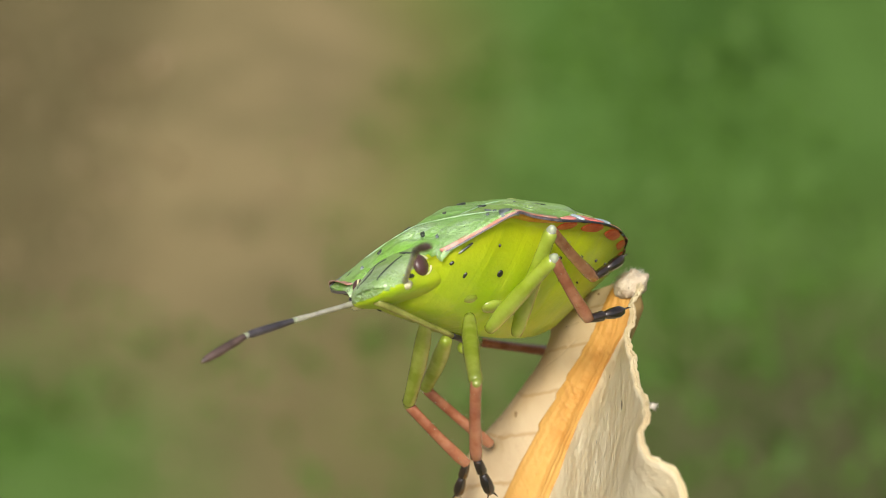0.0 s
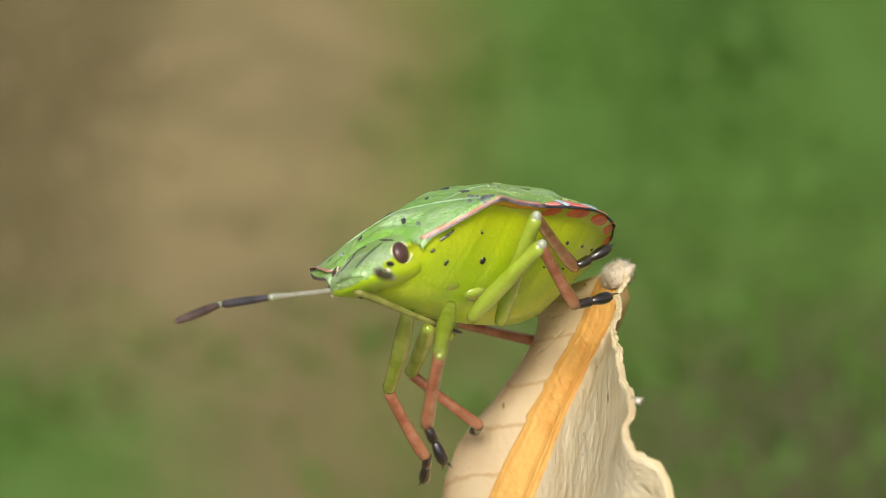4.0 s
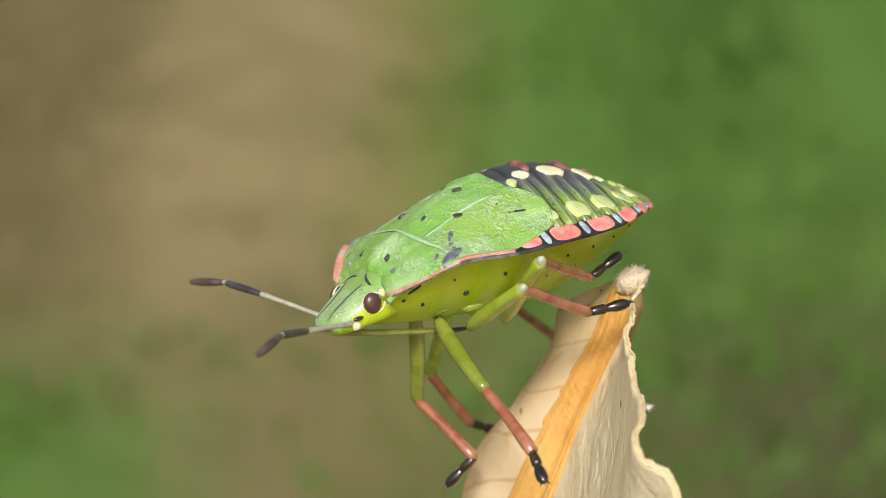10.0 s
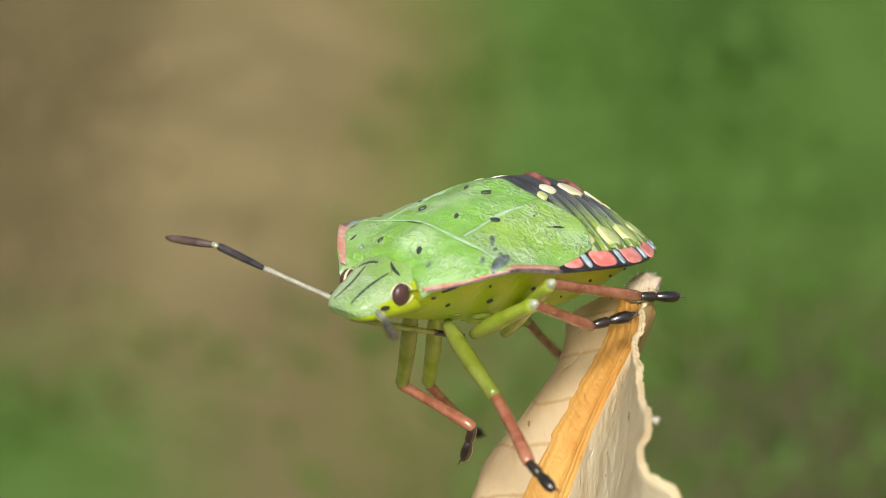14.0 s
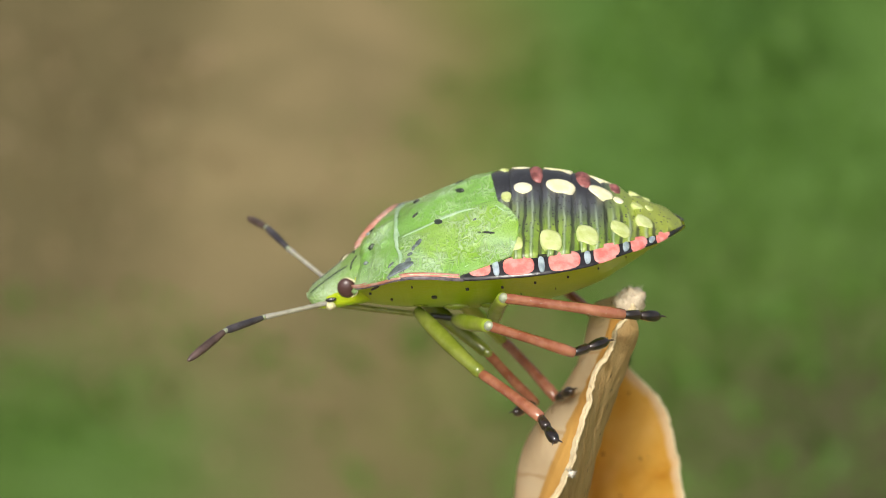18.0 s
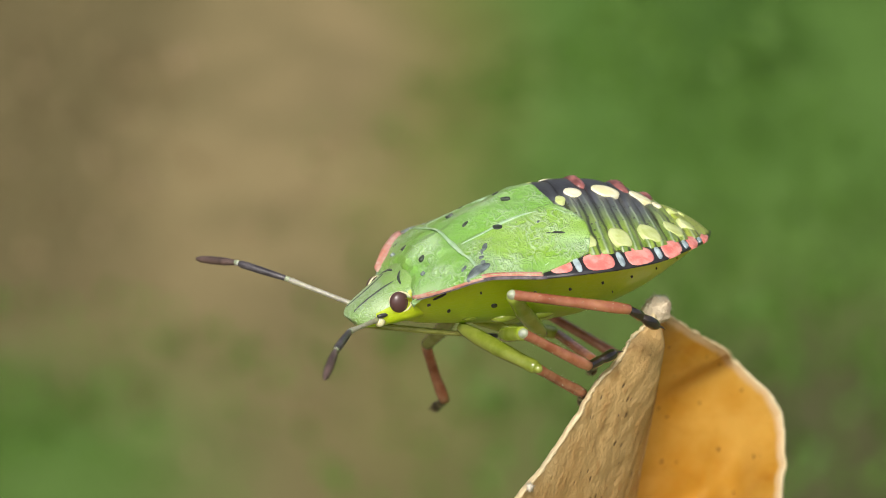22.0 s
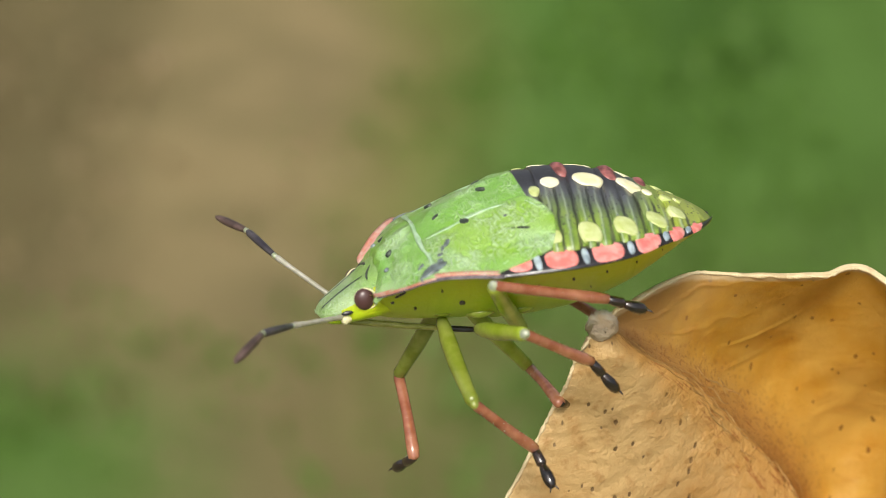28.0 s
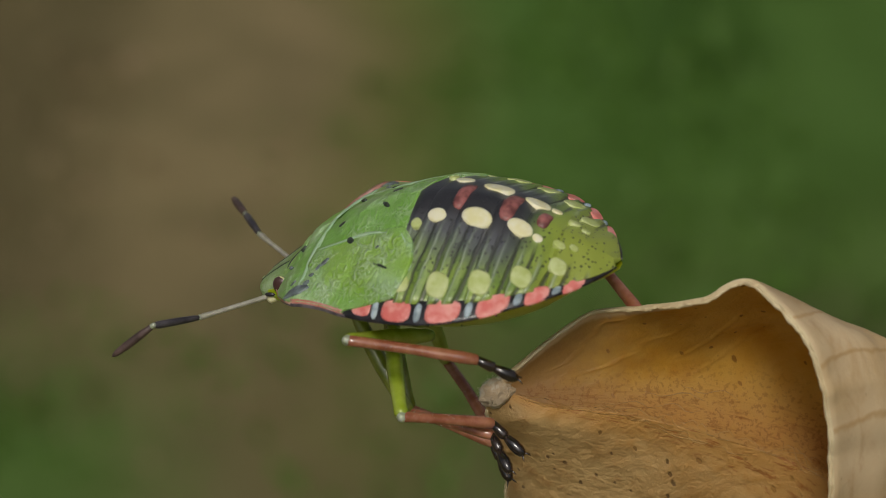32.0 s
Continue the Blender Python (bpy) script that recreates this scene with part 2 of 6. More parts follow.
M_TARSUS = speckled("glossy_black_foot", (0.008, 0.007, 0.008), (0.045, 0.026, 0.018), 2.0, rough=0.18, sss=0.0, bump=0.06, coat=1.0)
M_ANT_PALE = speckled("pale_grey_antenna", (0.28, 0.27, 0.22), (0.43, 0.42, 0.35), 3.0, sss=0.2)
M_ANT_DARK = speckled("dark_antenna", (0.025, 0.022, 0.03), (0.08, 0.072, 0.08), 3.0, rough=0.4, sss=0.0)
M_ANT_TIP = speckled("brown_antenna_tip", (0.05, 0.032, 0.028), (0.13, 0.085, 0.075), 3.0, rough=0.45, sss=0.0)
M_BEAK = speckled("olive_beak", (0.20, 0.22, 0.04), (0.34, 0.34, 0.10), 2.0, sss=0.2)


def attribute(m, name):
    n = m.node_tree.nodes.new("ShaderNodeAttribute")
    n.attribute_name = name
    return n.outputs["Fac"]


def leaf_material(name, a, b, stain, streak_scale=(1, 1, 1), specks=0.5, trans=0.2, relief=0.7, rough=0.55, mottle=0.0):
    """Dry leaf: mottled, with fibres, brown specks and a little light coming through."""
    m = material(name, a, rough=rough, spec=0.4)
    n, l = m.node_tree.nodes, m.node_tree.links
    v = coords(m)
    st = n.new("ShaderNodeMapping")
    st.inputs["Scale"].default_value = streak_scale
    l.new(v.outputs[0], st.inputs["Vector"])
    big, streak = noise_tex(m, v, 0.45, 4.0), noise_tex(m, st, 1.4, 5.0, 0.6, 0.6)
    lump, fine = noise_tex(m, v, 2.4, 5.0, 0.62), noise_tex(m, v, 8.0, 3.0, 0.65)
    c = mix(m, smooth(m, big.outputs["Fac"], 0.34, 0.66), a, b)
    c = mix(m, math_node(m, "MULTIPLY", smooth(m, streak.outputs["Fac"], 0.5, 0.78), 0.5), c, stain)
    if mottle:
        c = mix(m, math_node(m, "MULTIPLY", smooth(m, lump.outputs["Fac"], 0.54, 0.70), mottle), c, stain)
    # small brown specks, only in some cells
    vor = n.new("ShaderNodeTexVoronoi")
    vor.inputs["Scale"].default_value = 4.6
    drawn = n.new("ShaderNodeMapping")           # specks drawn out along the leaf
    drawn.inputs["Scale"].default_value = (1.0, 1.0, 0.5)
    l.new(v.outputs[0], drawn.inputs["Vector"])
    bent = mix(m, 0.16, drawn.outputs[0], lump.outputs["Color"])
    l.new(bent, vor.inputs["Vector"])
    pick = n.new("ShaderNodeSeparateXYZ")
    l.new(vor.outputs["Color"], pick.inputs[0])
    wide = math_node(m, "MULTIPLY", pick.outputs[1], 0.20)
    near = math_node(m, "SUBTRACT", math_node(m, "ADD", wide, 0.10), vor.outputs["Distance"])
    fleck = math_node(m, "MULTIPLY", smooth(m, near, 0.0, 0.09), smooth(m, pick.outputs[0], 1.0 - specks, 1.02 - specks))
    c = mix(m, math_node(m, "MULTIPLY", fleck, 0.75), c, (0.075, 0.035, 0.014) if mottle else (0.27, 0.11, 0.02))
    h = math_node(m, "ADD", streak.outputs["Fac"], math_node(m, "MULTIPLY", fine.outputs["Fac"], 0.45))
    h = math_node(m, "ADD", h, math_node(m, "MULTIPLY", lump.outputs["Fac"], 0.5 + mottle))
    h = math_node(m, "SUBTRACT", h, math_node(m, "MULTIPLY", fleck, 0.55))
    across, down = attribute(m, "across"), attribute(m, "down")
    if name == "tan_pitted_leaf":        # cream towards the fold beside the midrib
        c = mix(m, math_node(m, "MULTIPLY", smooth(m, math_node(m, "ADD", across, math_node(m, "MULTIPLY", lump.outputs["Fac"], 0.5)), 3.95, 3.6), 0.6), c, (0.66, 0.48, 0.24))
        c = mix(m, math_node(m, "MULTIPLY", smooth(m, math_node(m, "ADD", across, math_node(m, "MULTIPLY", lump.outputs["Fac"], 0.5)), 4.55, 5.05), 0.8), c, (0.53, 0.28, 0.07))
        fib = n.new("ShaderNodeCombineXYZ")
        l.new(math_node(m, "MULTIPLY", across, 7.0), fib.inputs[0])
        l.new(math_node(m, "MULTIPLY", down, 0.6), fib.inputs[1])
        fibre = noise_tex(m, fib, 4.0, 4.0, 0.65, 0.4)
        red = math_node(m, "MULTIPLY", smooth(m, fibre.outputs["Fac"], 0.50, 0.66), smooth(m, across, 4.5, 4.72))
        c = mix(m, math_node(m, "MULTIPLY", red, 0.75), c, (0.30, 0.10, 0.022))
    if name == "pale_dry_leaf":          # faint side veins
        q = math_node(m, "ADD", math_node(m, "MULTIPLY", down, 1.05), math_node(m, "MULTIPLY", across, -1.1))
        q = math_node(m, "ADD", q, math_node(m, "MULTIPLY", big.outputs["Fac"], 0.7))
        line = math_node(m, "ABSOLUTE", math_node(m, "SUBTRACT", math_node(m, "FRACT", q), 0.5))
        line = smooth(m, line, 0.07, 0.0)
        c = mix(m, math_node(m, "MULTIPLY", line, 0.6), c, stain)
        h = math_node(m, "ADD", h, math_node(m, "MULTIPLY", line, 0.12))
    if name == "ochre_leaf_inside":      # tan by the crease with red-brown fibres, cream along the margin
        fib = n.new("ShaderNodeCombineXYZ")
        l.new(math_node(m, "MULTIPLY", across, 9.0), fib.inputs[0])
        l.new(math_node(m, "MULTIPLY", down, 0.3), fib.inputs[1])
        fibre = noise_tex(m, fib, 5.0, 4.0, 0.65, 0.4)
        wob = math_node(m, "ADD", across, math_node(m, "MULTIPLY", lump.outputs["Fac"], 0.12))
        c = mix(m, math_node(m, "MULTIPLY", smooth(m, wob, 0.34, 0.06), 0.7), c, (0.60, 0.34, 0.12))
        c = mix(m, math_node(m, "MULTIPLY", smooth(m, math_node(m, "ADD", down, math_node(m, "MULTIPLY", lump.outputs["Fac"], 1.2)), 3.4, 0.9), 0.75), c, (0.40, 0.235, 0.105))
        red = math_node(m, "MULTIPLY", smooth(m, fibre.outputs["Fac"], 0.50, 0.64), smooth(m, wob, 0.27, 0.10))
        dots = math_node(m, "MULTIPLY", smooth(m, fine.outputs["Fac"], 0.53, 0.62), smooth(m, wob, 0.42, 0.14))
        c = mix(m, math_node(m, "MULTIPLY", math_node(m, "MULTIPLY", red, smooth(m, lump.outputs["Fac"], 0.38, 0.56)), 0.6), c, (0.34, 0.13, 0.03))
        c = mix(m, math_node(m, "MULTIPLY", dots, 0.4), c, (0.27, 0.09, 0.018))
        vein = attribute(m, "vein")
        c = mix(m, math_node(m, "MULTIPLY", vein, 0.22), c, stain)
        h = math_node(m, "ADD", h, math_node(m, "MULTIPLY", math_node(m, "MAXIMUM", red, dots), 0.5))
        rim = attribute(m, "edge")
        c = mix(m, math_node(m, "MULTIPLY", smooth(m, math_node(m, "ADD", rim, math_node(m, "MULTIPLY", lump.outputs["Fac"], 0.3)), 0.62, 0.36), 0.9), c, (0.80, 0.62, 0.36))
    finish(m, c, h, relief, 0.0002)
    tr = n.new("ShaderNodeBsdfTranslucent")
    l.new(c, tr.inputs["Color"])
    mx = n.new("ShaderNodeMixShader")
    mx.inputs[0].default_value = trans
    out = n["Material Output"]
    l.new(n["Principled BSDF"].outputs[0], mx.inputs[1])
    l.new(tr.outputs[0], mx.inputs[2])
    l.new(mx.outputs[0], out.inputs["Surface"])
    return m


M_LEAF_PALE = leaf_material("pale_dry_leaf", (0.74, 0.55, 0.30), (0.82, 0.66, 0.42), (0.58, 0.35, 0.13), (1, 1, 0.35), 0.12, 0.32, 0.35)
M_LEAF_TAN = leaf_material("tan_pitted_leaf", (0.47, 0.275, 0.095), (0.59, 0.395, 0.17), (0.37, 0.185, 0.052), (1, 1, 0.8), 0.55, 0.15, 0.5, 0.5, 0.5)
M_LEAF_ORANGE = leaf_material("ochre_leaf_inside", (0.68, 0.37, 0.042), (0.78, 0.50, 0.105), (0.52, 0.225, 0.014), (0.4, 0.4, 1.0), 0.25, 0.48, 0.35, 0.42)
M_LEAF_CREAM = leaf_material("cream_leaf_edge", (0.78, 0.62, 0.36), (0.86, 0.74, 0.48), (0.58, 0.38, 0.17), (1, 1, 0.4), 0.12)
M_LEAF_CRINKLED = leaf_material("cream_crinkled_leaf", (0.84, 0.72, 0.47), (0.88, 0.79, 0.57), (0.68, 0.50, 0.26), (2.2, 2.2, 0.5), 0.04, 0.25, 0.55, 0.55, 0.1)
M_MIDRIB = leaf_material("orange_midrib", (0.60, 0.27, 0.045), (0.74, 0.42, 0.11), (0.42, 0.16, 0.02), (4.5, 4.5, 0.16), 0.08, 0.15, 0.4)
M_FIBRE = leaf_material("tan_fibres", (0.46, 0.25, 0.07), (0.58, 0.36, 0.13), (0.30, 0.11, 0.02), (2, 2, 0.4), 0.5, 0.1, 0.8, 0.5, 0.5)
M_KNOB = leaf_material("woolly_grey_tip", (0.60, 0.44, 0.27), (0.76, 0.66, 0.50), (0.38, 0.22, 0.11), (1, 1, 1), 0.3, 0.1, 1.0, 0.7, 0.4)
M_WOOL = speckled("white_wool", (0.62, 0.55, 0.44), (0.76, 0.71, 0.62), 3.0, rough=0.9, sss=0.0, bump=0.1, coat=0.0)


# ---- mesh helpers (sizes in millimetres) ----
def mesh_of(name, verts, faces, mats, slots=None, smooth_faces=True):
    me = bpy.data.meshes.new(name)
    me.from_pydata([(x * MM, y * MM, z * MM) for x, y, z in verts], [], faces)
    for m in mats if isinstance(mats, (list, tuple)) else [mats]:
        me.materials.append(m)
    if slots is not None:
        me.polygons.foreach_set("material_index", slots)
    if smooth_faces:
        me.polygons.foreach_set("use_smooth", [True] * len(me.polygons))
    me.update()
    return me


def part(name, me, parent, label=""):
    ob = new(name, me)
    ob.parent = parent
    return tagged(ob, label)


def loft(rings, cap=True, closed=True):
    """Faces over equal rings of points."""
    n = len(rings[0])
    verts = [p for r in rings for p in r]
    faces = []
    for i in range(len(rings) - 1):
        for j in range(n if closed else n - 1):
            k = (j + 1) % n
            faces.append((i * n + j, i * n + k, (i + 1) * n + k, (i + 1) * n + j))
    if cap and closed:
        faces.append(tuple(range(n - 1, -1, -1)))
        faces.append(tuple((len(rings) - 1) * n + j for j in range(n)))
    return verts, faces


def rod(profile, sides=14, bend=(0.0, 0.0), squash=1.0):
    """Rounded rod along z from (z, radius) pairs, bowed sideways by bend."""
    z0, z1 = profile[0][0], profile[-1][0]
    rings = []
    for z, r in profile:
        s = math.sin(math.pi * (z - z0) / (z1 - z0))
        rings.append([(bend[0] * s + r * math.cos(a), bend[1] * s + r * squash * math.sin(a), z)
                      for a in (2 * math.pi * j / sides for j in range(sides))])
    return loft(rings)


def lerp_table(table, x):
    """Smooth table look-up (keys descending or ascending)."""
    t = sorted(table)
    if x <= t[0][0]:
        return t[0][1]
    if x >= t[-1][0]:
        return t[-1][1]
    for i in range(len(t) - 1):
        if t[i][0] <= x <= t[i + 1][0]:
            x0, y0 = t[i]
            x1, y1 = t[i + 1]
            m0 = (y1 - t[i - 1][1]) / (x1 - t[i - 1][0]) if i else (y1 - y0) / (x1 - x0)
            m1 = (t[i + 2][1] - y0) / (t[i + 2][0] - x0) if i + 2 < len(t) else (y1 - y0) / (x1 - x0)
            h = x1 - x0
            s = (x - x0) / h
            return ((2 * s**3 - 3 * s**2 + 1) * y0 + (s**3 - 2 * s**2 + s) * h * m0
                    + (-2 * s**3 + 3 * s**2) * y1 + (s**3 - s**2) * h * m1)


# ---- the shield bug's body: forward x, left y, up z; millimetres ----
HALF_WIDTH = [(3.6, 1.25), (3.3, 1.52), (2.9, 2.06), (2.4, 2.62), (1.97, 3.0), (1.75, 3.02), (1.2, 3.03), (0.45, 3.2), (-0.5, 3.39),
              (-1.6, 3.42), (-2.8, 3.05), (-3.8, 2.4), (-4.5, 1.7), (-5.0, 1.1), (-5.35, 0.5), (-5.5, 0.12)]
EDGE_Z = [(3.6, -0.25), (3.25, -0.16), (2.6, 0.14), (1.97, 0.40), (1.2, 0.34), (0.45, 0.25), (-0.5, 0.23), (-1.6, 0.19),
          (-2.8, 0.12), (-3.8, 0.1), (-4.5, 0.0), (-5.5, -0.12)]
BACK_Z = [(3.6, 0.0), (3.3, 0.24), (2.7, 0.65), (2.1, 0.96), (1.43, 1.28), (0.85, 1.5), (0.0, 1.72), (-0.7, 1.86), (-1.4, 1.84),
          (-2.1, 1.74), (-2.95, 1.5), (-3.5, 1.2), (-4.2, 0.76), (-4.8, 0.38), (-5.5, -0.06)]
BELLY_Z = [(3.6, -0.92), (2.8, -1.18), (1.5, -1.42), (0.4, -1.55), (-0.8, -1.62), (-2.0, -1.55), (-3.2, -1.25), (-4.2, -0.78),
           (-4.9, -0.42), (-5.5, -0.2)]
TOP_POWER = [(3.6, 1.3), (2.6, 1.3), (1.0, 1.5), (-0.5, 1.55), (-1.5, 1.45), (-3.0, 1.3), (-5.5, 1.5)]


def half_width(x):
    return lerp_table(HALF_WIDTH, x)


def top_z(x, r):
    e, b, p = lerp_table(EDGE_Z, x), lerp_table(BACK_Z, x), lerp_table(TOP_POWER, x)
    return e + (b - e) * (1 - min(1.0, abs(r)) ** p)


def under_z(x, r):
    e, b = lerp_table(EDGE_Z, x), lerp_table(BELLY_Z, x)
    s = min(1.0, abs(r))
    if s > 0.87:      # flat flange under the rim
        return e - 0.07 * (1 - s) / 0.13
    return e - 0.07 - (e - 0.07 - b) * (1 - (s / 0.87) ** 1.7)


def top_point(x, y, off=0.0):
    """A point of the back, lifted by off along the surface's normal."""
    w = half_width(x)
    d = 0.02
    f = lambda a, b: top_z(a, b / max(half_width(a), 1e-3))
    gx, gy = (f(x + d, y) - f(x - d, y)) / (2 * d), (f(x, y + d) - f(x, y - d)) / (2 * d)
    gx, gy = max(-1.5, min(1.5, gx)), max(-1.5, min(1.5, gy))
    n = Vector((-gx, -gy, 1)).normalized()
    return (x + n.x * off, y + n.y * off, f(x, y) + n.z * off)


def under_point(x, r, off=0.0):
    w = half_width(x)
    z = under_z(x, r)
    n = Vector((0.0, r, -0.8)).normalized()
    return (x, r * w + n.y * off, z + n.z * off)


def swell(x, y, amount=1.0):
    """Low swellings and dents of the hardened plates of the back."""
    return amount * (0.055 * noise.noise(Vector((x * 1.3, y * 1.1, 2.0))) + 0.028 * noise.noise(Vector((x * 3.1, y * 2.6, 6.0)))
                     + 0.010 * noise.noise(Vector((x * 7.5, y * 6.0, 9.0))))


def sheet(name, point, nu, nv, mats, thick=0.05, slots=None):
    """A curved plate: point(u, v, lift) over the unit square, with a turned-down border."""
    verts = [point(i / nu, j / nv, 0.0) for i in range(nu + 1) for j in range(nv + 1)]
    faces = [(i * (nv + 1) + j, (i + 1) * (nv + 1) + j, (i + 1) * (nv + 1) + j + 1, i * (nv + 1) + j + 1)
             for i in range(nu) for j in range(nv)]
    border = ([(0, j) for j in range(nv)] + [(i, nv) for i in range(nu)] + [(nu, j) for j in range(nv, 0, -1)]
              + [(i, 0) for i in range(nu, 0, -1)])
    base = len(verts)
    verts += [point(i / nu, j / nv, -thick) for i, j in border]
    n = len(border)
    for k in range(n):
        a, b = border[k], border[(k + 1) % n]
        faces.append((a[0] * (nv + 1) + a[1], b[0] * (nv + 1) + b[1], base + (k + 1) % n, base + k))
    return mesh_of(name, verts, faces, mats, slots)


def patch(name, centre, rx, ry, mat, lift=0.02, place=top_point, turn=0.0, power=2.0, dome=0.02, edge=-0.03, bend=0.0):
    """A rounded spot that follows the body: rings from its middle to an edge sunk into the surface."""
    n, rings = 18, (0.0, 0.45, 0.8, 0.97, 1.0)
    verts, faces = [], []
    cx, cy = centre
    c, s = math.cos(turn), math.sin(turn)
    for k, q in enumerate(rings):
        for j in range(n):
            a = 2 * math.pi * j / n
            ca, sa = math.cos(a), math.sin(a)
            u = rx * q * math.copysign(abs(ca) ** (2 / power), ca)
            v = ry * q * math.copysign(abs(sa) ** (2 / power), sa) + bend * (u / rx) ** 2
            off = edge if k == len(rings) - 1 else lift + dome * (1 - q * q)
            verts.append(place(cx + u * c - v * s, cy + u * s + v * c, off))
    for k in range(len(rings) - 1):
        for j in range(n):
            i = (j + 1) % n
            faces.append((k * n + j, (k + 1) * n + j, (k + 1) * n + i, k * n + i))
    return mesh_of(name, verts, faces, mat)


def ball(name, centre, radii, mat, seg=20, rings=12):
    verts, faces = [], []
    for i in range(rings + 1):
        p = math.pi * i / rings
        for j in range(seg):
            a = 2 * math.pi * j / seg
            verts.append((centre[0] + radii[0] * math.sin(p) * math.cos(a), centre[1] + radii[1] * math.sin(p) * math.sin(a),
                          centre[2] + radii[2] * math.cos(p)))
    for i in range(rings):
        for j in range(seg):
            k = (j + 1) % seg
            faces.append((i * seg + j, (i + 1) * seg + j, (i + 1) * seg + k, i * seg + k))
    return mesh_of(name, verts, faces, mat)


def shield_bug():
    bug = new("shield_bug")
    tagged(bug, "green shield bug nymph with pink-spotted rim standing on a dry leaf", "insect")

    # underside: one bowl with faint segment seams
    rings = []
    for i in range(61):
        x = 3.55 - 9.03 * i / 60
        w = half_width(x) * (0.985 - 0.3 * max(0.0, (x - 2.95) / 0.6))
        seam = 0.015 if x < 0.4 and abs(((x + 0.1) / 0.86) % 1.0 - 0.5) > 0.44 else 0.0
        row = []
        for j in range(33):
            r = -1 + 2 * j / 32
            r = math.copysign(abs(r) ** 0.7, r)
            keel = 0.12 * math.exp(-(r / 0.12) ** 2)
            row.append((x, r * w, under_z(x, r) + seam - 0.02 - (keel if -3.5 < x < 0.5 else 0)))
        rings.append(row)
    v, f = loft(rings, cap=False, closed=False)
    f = [tuple(reversed(q)) for q in f]
    part("belly", mesh_of("belly", v, f, M_BELLY), bug, "glossy yellow-green belly")

    # thorax shield
    def pron(u, v, lift):
        r = -1 + 2 * v
        xf = 3.16 + 0.2 * abs(r) ** 2.5 - 0.1 * math.cos(r * 1.4)
        xr = 1.93 - 0.1 * abs(r) ** 3 + 0.08 * (1 - r * r)
        x = xf + (xr - xf) * u
        groove = -0.05 * math.exp(-((u - 0.28) / 0.1) ** 2) * (1 - r * r) + 0.05 * math.exp(-((u - 0.62) / 0.25) ** 2)
        x2, y2, z2 = top_point(x, r * half_width(x) * 0.998, lift + 0.07 + groove + swell(x, r * 3.0, 1 - r ** 4))
        return (x2, y2, z2 - 0.16 * max(0.0, 1 - u / 0.16) ** 2)

    part("pronotum", sheet("pronotum", pron, 40, 100, M_MINT, 0.14), bug, "mint green wrinkled shield behind the head")

    # middle plate and the two wing pads
    def scut(u, v, lift):
        r = -1 + 2 * v
        y = r * 1.35
        x = 1.98 + (-0.62 - 0.12 * abs(r) - 1.98) * u
        return top_point(x, y * (1.0 + 0.05 * u), lift + 0.05 + 0.03 * math.sin(u * 3.1) + swell(x, y))

    part("scutellum", sheet("scutellum", scut, 60, 60, M_MINT, 0.1), bug, "mint green middle back plate")

    for side in (1, -1):
        def pad(u, v, lift):
            x0 = 1.93 - 0.12 * v ** 3
            tip = -0.62 - 0.55 * math.sin(math.pi * min(1.0, v * 1.02) ** 0.8) + 0.9 * max(0.0, v - 0.78) ** 1.2 * 9.0
            x = x0 + (min(tip, 0.45) - x0) * u
            w = half_width(x)
            y = 1.22 + (w * 0.992 - 1.22) * v
            p = top_point(x, y, lift + 0.085 + 0.05 * math.sin(math.pi * v) * u + swell(x, y + 5.0 * side, math.sin(math.pi * min(1.0, 0.15 + 0.85 * v))))
            return (p[0], side * p[1], p[2])

        me = sheet("wing_pad", pad, 60, 50, M_WING, 0.1)
        if side < 0:
            me.flip_normals()
        part("wing_pad", me, bug, "pale green wrinkled wing pad")

    # back of the abdomen: six overlapping plates, bowed backwards at the sides
    cuts = [-0.35, -1.15, -1.95, -2.75, -3.5, -4.25, -5.42]
    for k in range(6):
        a, b = cuts[k] + 0.06, cuts[k + 1]

        def plate(u, v, lift):
            r = -1 + 2 * v
            bow = (0.55 - 0.15 * k) * (abs(r) ** 1.6) * 0.5
            x = a + (b - a) * u + bow
            x = max(-5.46, min(0.9, x))
            ridge = 0.08 * math.sin(math.pi * u) ** 0.5 + 0.026 * math.sin(4 * math.pi * u) * min(1.0, 2.2 * abs(r))
            return top_point(x, r * half_width(x) * 0.88, lift + 0.01 + ridge - 0.05 * u - (0.075 * (1 - u) if k == 0 else 0.0))

        part("abdomen_plate", sheet("abdomen_plate", plate, 22, 36, M_ABDOMEN, 0.08), bug,
             "olive plate with a blue-black middle" if k < 4 else "olive green plate near the tail")

    # black rim of the abdomen with pink spots
    joints = [0.55, -0.48, -1.62, -2.79, -3.8, -4.5, -5.12]
    for side in (1, -1):
        def rim(u, v, lift):
            x = 0.75 - 6.22 * u
            w = half_width(x)
            y = w * (0.855 + 0.155 * v)
            p = top_point(x, min(y, w), lift + 0.02 + 0.03 * math.sin(math.pi * v))
            return (p[0], side * (p[1] + max(0.0, y - w)), p[2] - 0.02 * v)

        me = sheet("black_rim", rim, 64, 5, M_BLACK, 0.04)
        if side < 0:
            me.flip_normals()
        part("abdomen_rim", me, bug, "thin black rim of the abdomen")
        for k in range(6):
            x0, x1 = joints[k], joints[k + 1]
            half = (x0 - x1) / 2 * (0.80 if k else 0.66) - 0.05

            def on_rim(x, q, off):
                w = half_width(x)
                p = top_point(x, w * q, off)
                return (p[0], side * p[1], p[2])

            xc = (x0 + x1) / 2 - (0.1 if k == 0 else 0.0)
